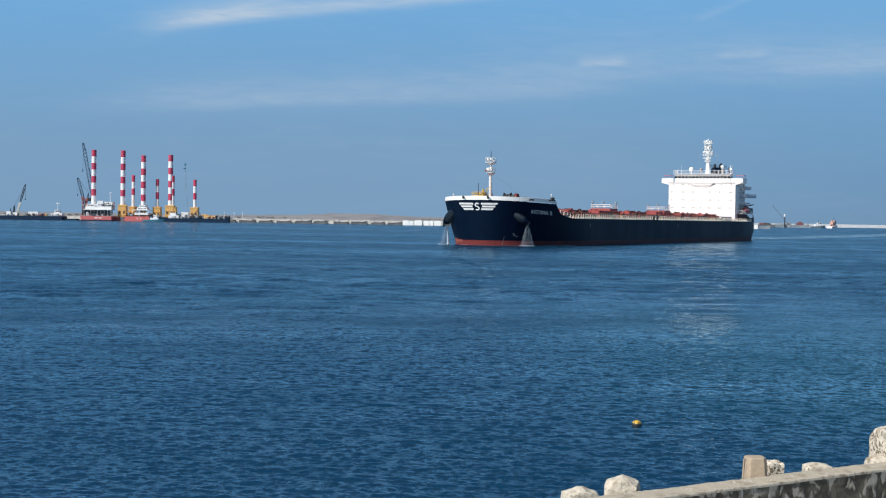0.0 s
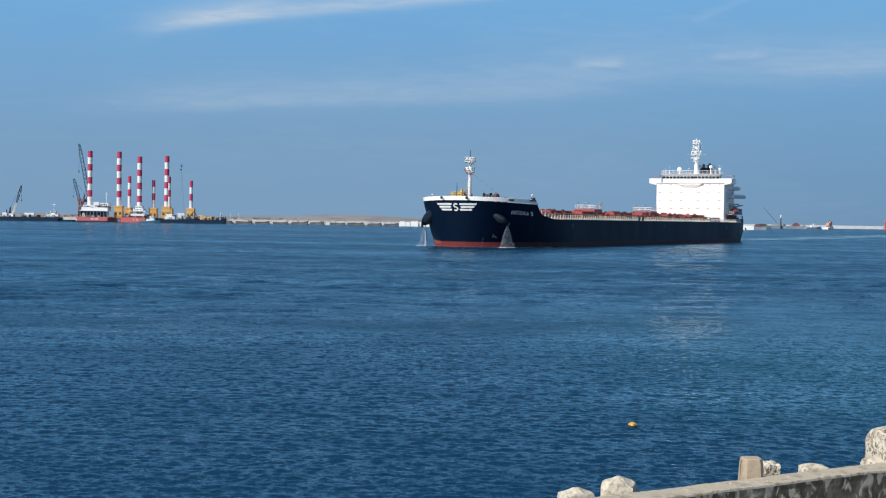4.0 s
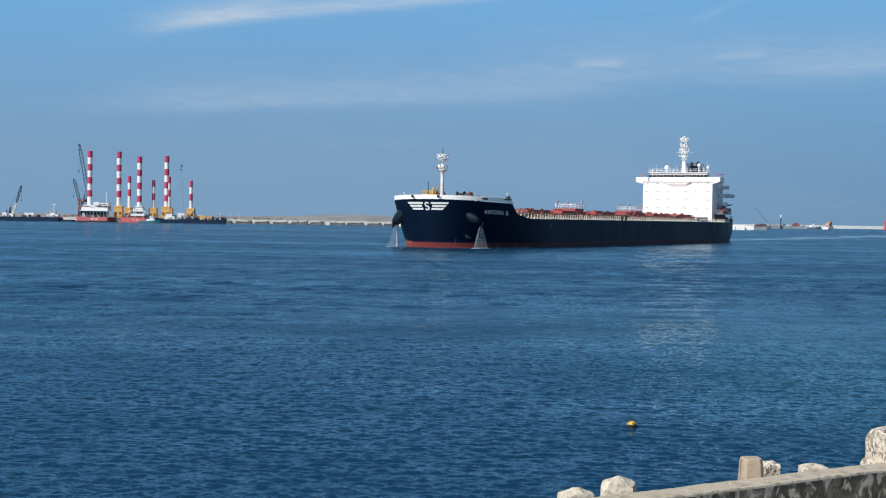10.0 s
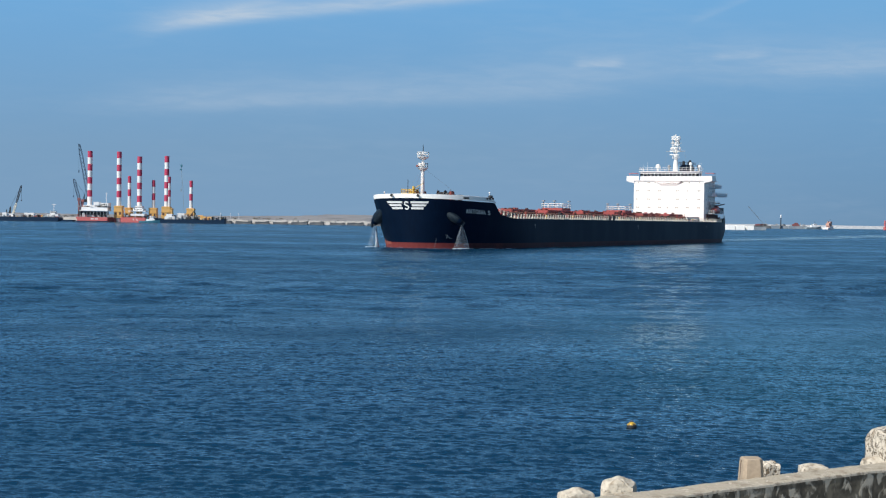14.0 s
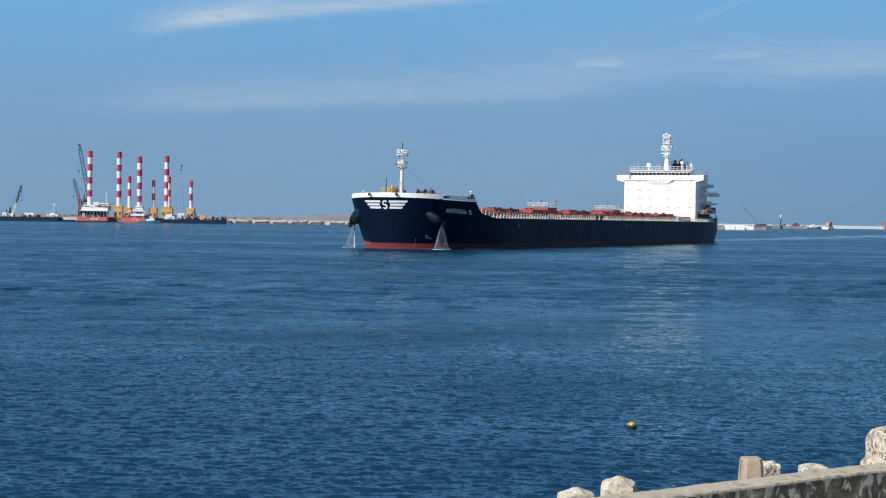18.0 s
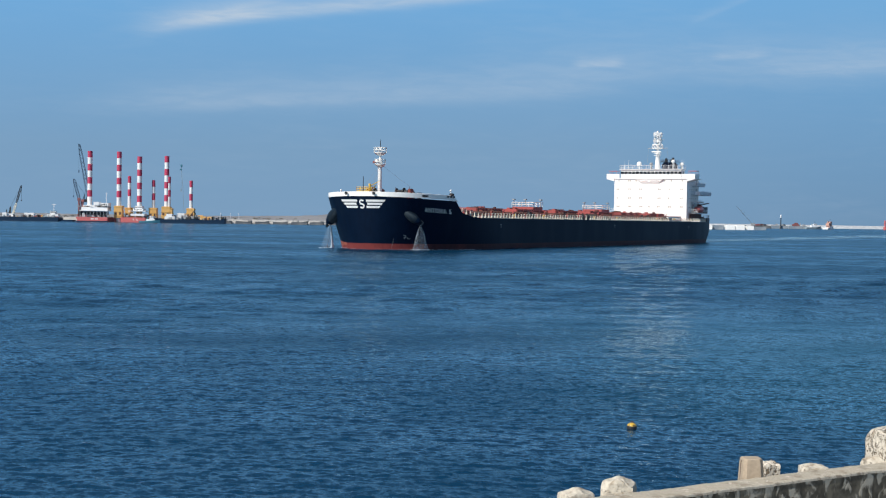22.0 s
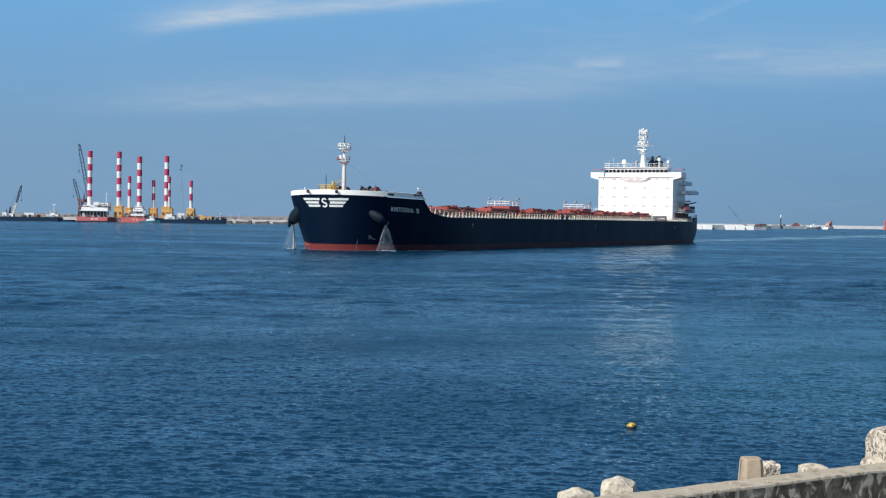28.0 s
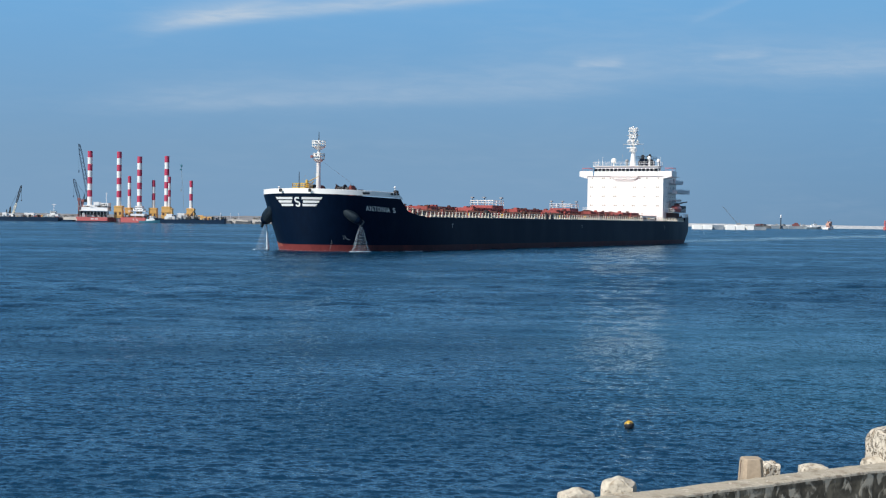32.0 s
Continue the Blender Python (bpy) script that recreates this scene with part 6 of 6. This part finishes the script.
def along_wall(step):
    pts = []
    for (xa, ya), (xb, yb) in zip(WALL_LINE, WALL_LINE[1:]):
        n = max(1, int(math.hypot(xb - xa, yb - ya) / step))
        for i in range(n):
            pts.append((xa + (xb - xa) * i / n, ya + (yb - ya) * i / n))
    return pts + [WALL_LINE[-1]]


def build_wall():
    pts = along_wall(0.09)
    cap, face = [], []
    for i, (x, y) in enumerate(pts):
        a, b = pts[max(i - 1, 0)], pts[min(i + 1, len(pts) - 1)]
        d = Vector((b[0] - a[0], b[1] - a[1], 0)).normalized()
        n = Vector((d.y, -d.x, 0))                      # towards the land
        wob = 0.012 * noise.noise((x * 3, y * 3, 1)) + 0.008 * noise.noise((x * 9, y * 9, 2))
        chip = max(0, noise.noise((x * 4, y * 4, 9)) - 0.25) * 0.06
        P = Vector((x, y, 0))
        o = lambda w, z: tuple(P + n * w + Vector((0, 0, z)))
        z = WALL_TOP + wob
        cap.append([o(-0.02, 1.6), o(-0.02, z - 0.012), o(-0.008, z), o(WALL_THICK * 0.5, z + 0.004), o(WALL_THICK - 0.012 - chip, z - 0.002), o(WALL_THICK, z - 0.014 - chip), o(WALL_THICK + 0.002, z - 0.042)])
        face.append([o(WALL_THICK - 0.006, z - 0.04), o(WALL_THICK - 0.012 + wob * 0.4, z - 0.3), o(WALL_THICK - 0.01, 1.30), o(WALL_THICK - 0.4, 1.25)])
    w = thing("sea_wall", "old concrete sea wall, blackened with pale flaked patches", "wall")
    tagged(w, kind="structure")
    part("wall_coping", Shape().grid([r[:5] for r in cap]), WALLCON, w, "worn stained concrete coping", angle=28)
    part("coping_edge", Shape().grid([r[4:] for r in cap]), WORNEDGE, w, "pale chipped edge of the coping", angle=28)
    part("wall_face", Shape().grid(face), WALLBLACK, w, "blackened concrete face with pale patches", angle=60)
    return w


build_wall()


def build_shore():
    """Promenade behind the wall, under the viewer, and the rubble slope on its sea side."""
    s = Shape()
    pts = along_wall(1.0)
    s.grid([[(x + 0.15, y - 0.3, 1.3) for x, y in pts], [(x + 3, y - 6, 1.3) for x, y in pts], [(x + 20, y - 60, 1.3) for x, y in pts]])
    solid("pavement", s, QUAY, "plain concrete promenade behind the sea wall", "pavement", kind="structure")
    s = Shape()
    rows = []
    for x, y in along_wall(0.35):
        row = []
        for k in range(10):
            d = 0.05 + k * 0.42
            row.append((x - 0.527 * d, y + 0.85 * d, 2.35 - 0.62 * d + 0.16 * noise.noise((x * 1.8, y * 1.8, k * 0.7))))
        rows.append(row)
    s.grid(rows)
    solid("rubble_slope", s, ROCK, "rubble slope falling from the sea wall into the water", "slope", kind="structure")


build_shore()


def boulder(label, x, y, z0, dims, seed, rough=0.10, square=0.55, peak=0.0, mat=None):
    """A weathered block: a squared ball with worn faces, standing at z0; peak slopes its top away from the middle."""
    bm = bmesh.new()
    bmesh.ops.create_icosphere(bm, subdivisions=5, radius=1)
    rng = random.Random(int(seed * 10))
    cuts = [(Vector((rng.uniform(-1, 1), rng.uniform(-1, 1), rng.uniform(1.4, 2.6))).normalized(), rng.uniform(0.93, 1.04)) for i in range(6)]
    if dims[2] > 1.35:
        cuts = cuts[:2]
    for v in bm.verts:
        c = v.co.copy()
        m = max(abs(c.x), abs(c.y), abs(c.z))
        c = c * ((1 - square) + square / m)
        for n, d in cuts:                                   # split faces, cut flat
            over = c.dot(n) - d * (1 + square * 0.35)
            if over > 0:
                c -= n * over * 0.85
        k = 1 + rough * noise.noise((c.x * 1.3 + seed, c.y * 1.3, c.z * 1.3)) + rough * 0.35 * noise.noise((c.x * 3 + seed, c.y * 3, c.z * 3))
        k += rough * 0.5 * (0.3 - abs(noise.noise((c.x * 6 + seed, c.y * 6, c.z * 7)))) - rough * 0.9 * max(0, noise.noise((c.x * 13 + seed, c.y * 13, c.z * 13)) - 0.25)
        top = c.z * k - (peak * abs(c.x) if c.z > 0 else 0)
        v.co = Vector((c.x * k * dims[0] / 2, c.y * k * dims[1] / 2, (top + 1) * dims[2] / 2))
    me = bpy.data.meshes.new("boulder")
    bm.to_mesh(me)
    bm.free()
    me.materials.append(mat or ROCK)
    me.polygons.foreach_set("use_smooth", [True] * len(me.polygons))
    me.set_sharp_from_angle(angle=radians(40))
    ob = new("boulder", me)
    ob.matrix_basis = pose(x, y, z0, 0, 0, seed * 37 % 40 - 20)
    return tagged(ob, label, "rock", "stones on the sea wall")


boulder("pale rough limestone boulder beyond the sea wall", 1.79, 17.9, 1.88, (0.46, 0.42, 1.20), 1.0, 0.035, 0.7, 0.0)
boulder("pale peaked limestone block beyond the sea wall", 2.385, 18.3, 1.87, (0.48, 0.42, 1.31), 2.3, 0.04, 0.75, 0.08)
boulder("low pale flat stone behind the sea wall", 5.50, 20.2, 1.9, (0.42, 0.36, 1.13), 3.7, 0.05, 0.86, 0.01)
boulder("small pitted stone beside the concrete post", 4.76, 19.85, 1.9, (0.25, 0.25, 1.23), 5.1, 0.06, 0.86, 0.01, PITTED)
boulder("tall pitted limestone block on the sea wall", 6.84, 20.85, 2.1, (0.58, 0.55, 1.39), 6.4, 0.04, 0.9, 0.0, PITTED)
boulder("pale broken slab under the tall block", 7.08, 20.72, 2.0, (1.42, 0.5, 1.085), 8.2, 0.06, 0.86)


def build_post():
    t = thing("concrete_post", "short tapered concrete post with a rusty edge", "post", "", pose(4.34, 19.15, 0.40, 0, 0, 4))
    s = Shape()
    w0, w1 = 0.174, 0.132
    ring = lambda w, z: [(-w, -w * 0.7, z), (-w * 0.7, -w, z), (w * 0.62, -w, z), (w, -w * 0.6, z), (w, w * 0.7, z), (w * 0.7, w, z), (-w * 0.7, w, z), (-w, w * 0.7, z)]
    rows = [ring(w0, 1.6), ring(w0 * 0.99, 2.3), ring(w1 * 1.06, 2.84), ring(w1, 2.885), ring(w1 * 0.9, 2.9)]
    s.grid([r + [r[0]] for r in rows])
    s.add(rows[-1], [tuple(range(8))])
    part("post_body", s, POSTCON, t, smooth=True, angle=25)
    part("rusty_edge", Shape().rod((-w0 * 1.01, w0 * 0.12, 1.7), (-w1 * 1.01, w1 * 0.12, 2.86), 0.014, n=6), RUST, t, "rusted iron angle")
    return t


build_post()

# ---------------------------------------------------------------- what moves


def ship_pose(t):
    start, speed, slow = Vector((106.694, 531.683)), 2.46986, 0.022189
    a0, turn = 0.473194, -0.0027477
    run = speed * t + 0.5 * slow * t * t / 32
    mid, now = a0 + turn * t / 64, a0 + turn * t / 32
    return pose(start.x - math.sin(mid) * run, start.y - math.cos(mid) * run, 0, 0, 0, -90 - math.degrees(now))


def motions():
    path = [(t, ship_pose(t)) for t in range(0, 33, 4)]
    for ob in [carrier, wake, foam_line] + washes:
        walk(ob, path)
    # jets that sway a little as they fall
    for st, c, i in strand_list:
        walk(st, [(k * 0.8, Matrix.Translation(c) @ pose(0, 0, 0, 1.6 * math.sin(k * 2.1 + i), 2.2 * math.sin(k * 1.7 + 2 * i), 0)) for k in range(41)])
    # the chop runs slowly towards the shore
    walk(sea, [(0, pose(0, 0, 0)), (32, pose(-14, -20, 0))])
    walk(moving_crane, [(t, pose(530.8 - 2.263 * t, 2150, 0)) for t in (0, 8, 16, 24, 32)])
    # the buoy rides the waves
    rows = []
    drift = [(0, 6.15, 44.4), (6, 6.11, 44.35), (13, 6.11, 44.4), (19, 6.08, 44.2), (23, 6.05, 43.95), (28, 6.08, 44.2), (32, 6.02, 44.38)]
    for k in range(65):
        t = k * 0.5
        a, b = [(p, q) for p, q in zip(drift, drift[1:]) if p[0] <= t <= q[0]][0]
        m = (t - a[0]) / (b[0] - a[0])
        rows.append((t, pose(a[1] + (b[1] - a[1]) * m, a[2] + (b[2] - a[2]) * m - 0.48, 0.046 + 0.022 * math.sin(t * 2.6), 6 * math.sin(t * 2.1), 7 * math.sin(t * 1.7 + 1), 0)))
    walk(buoy, rows)


motions()
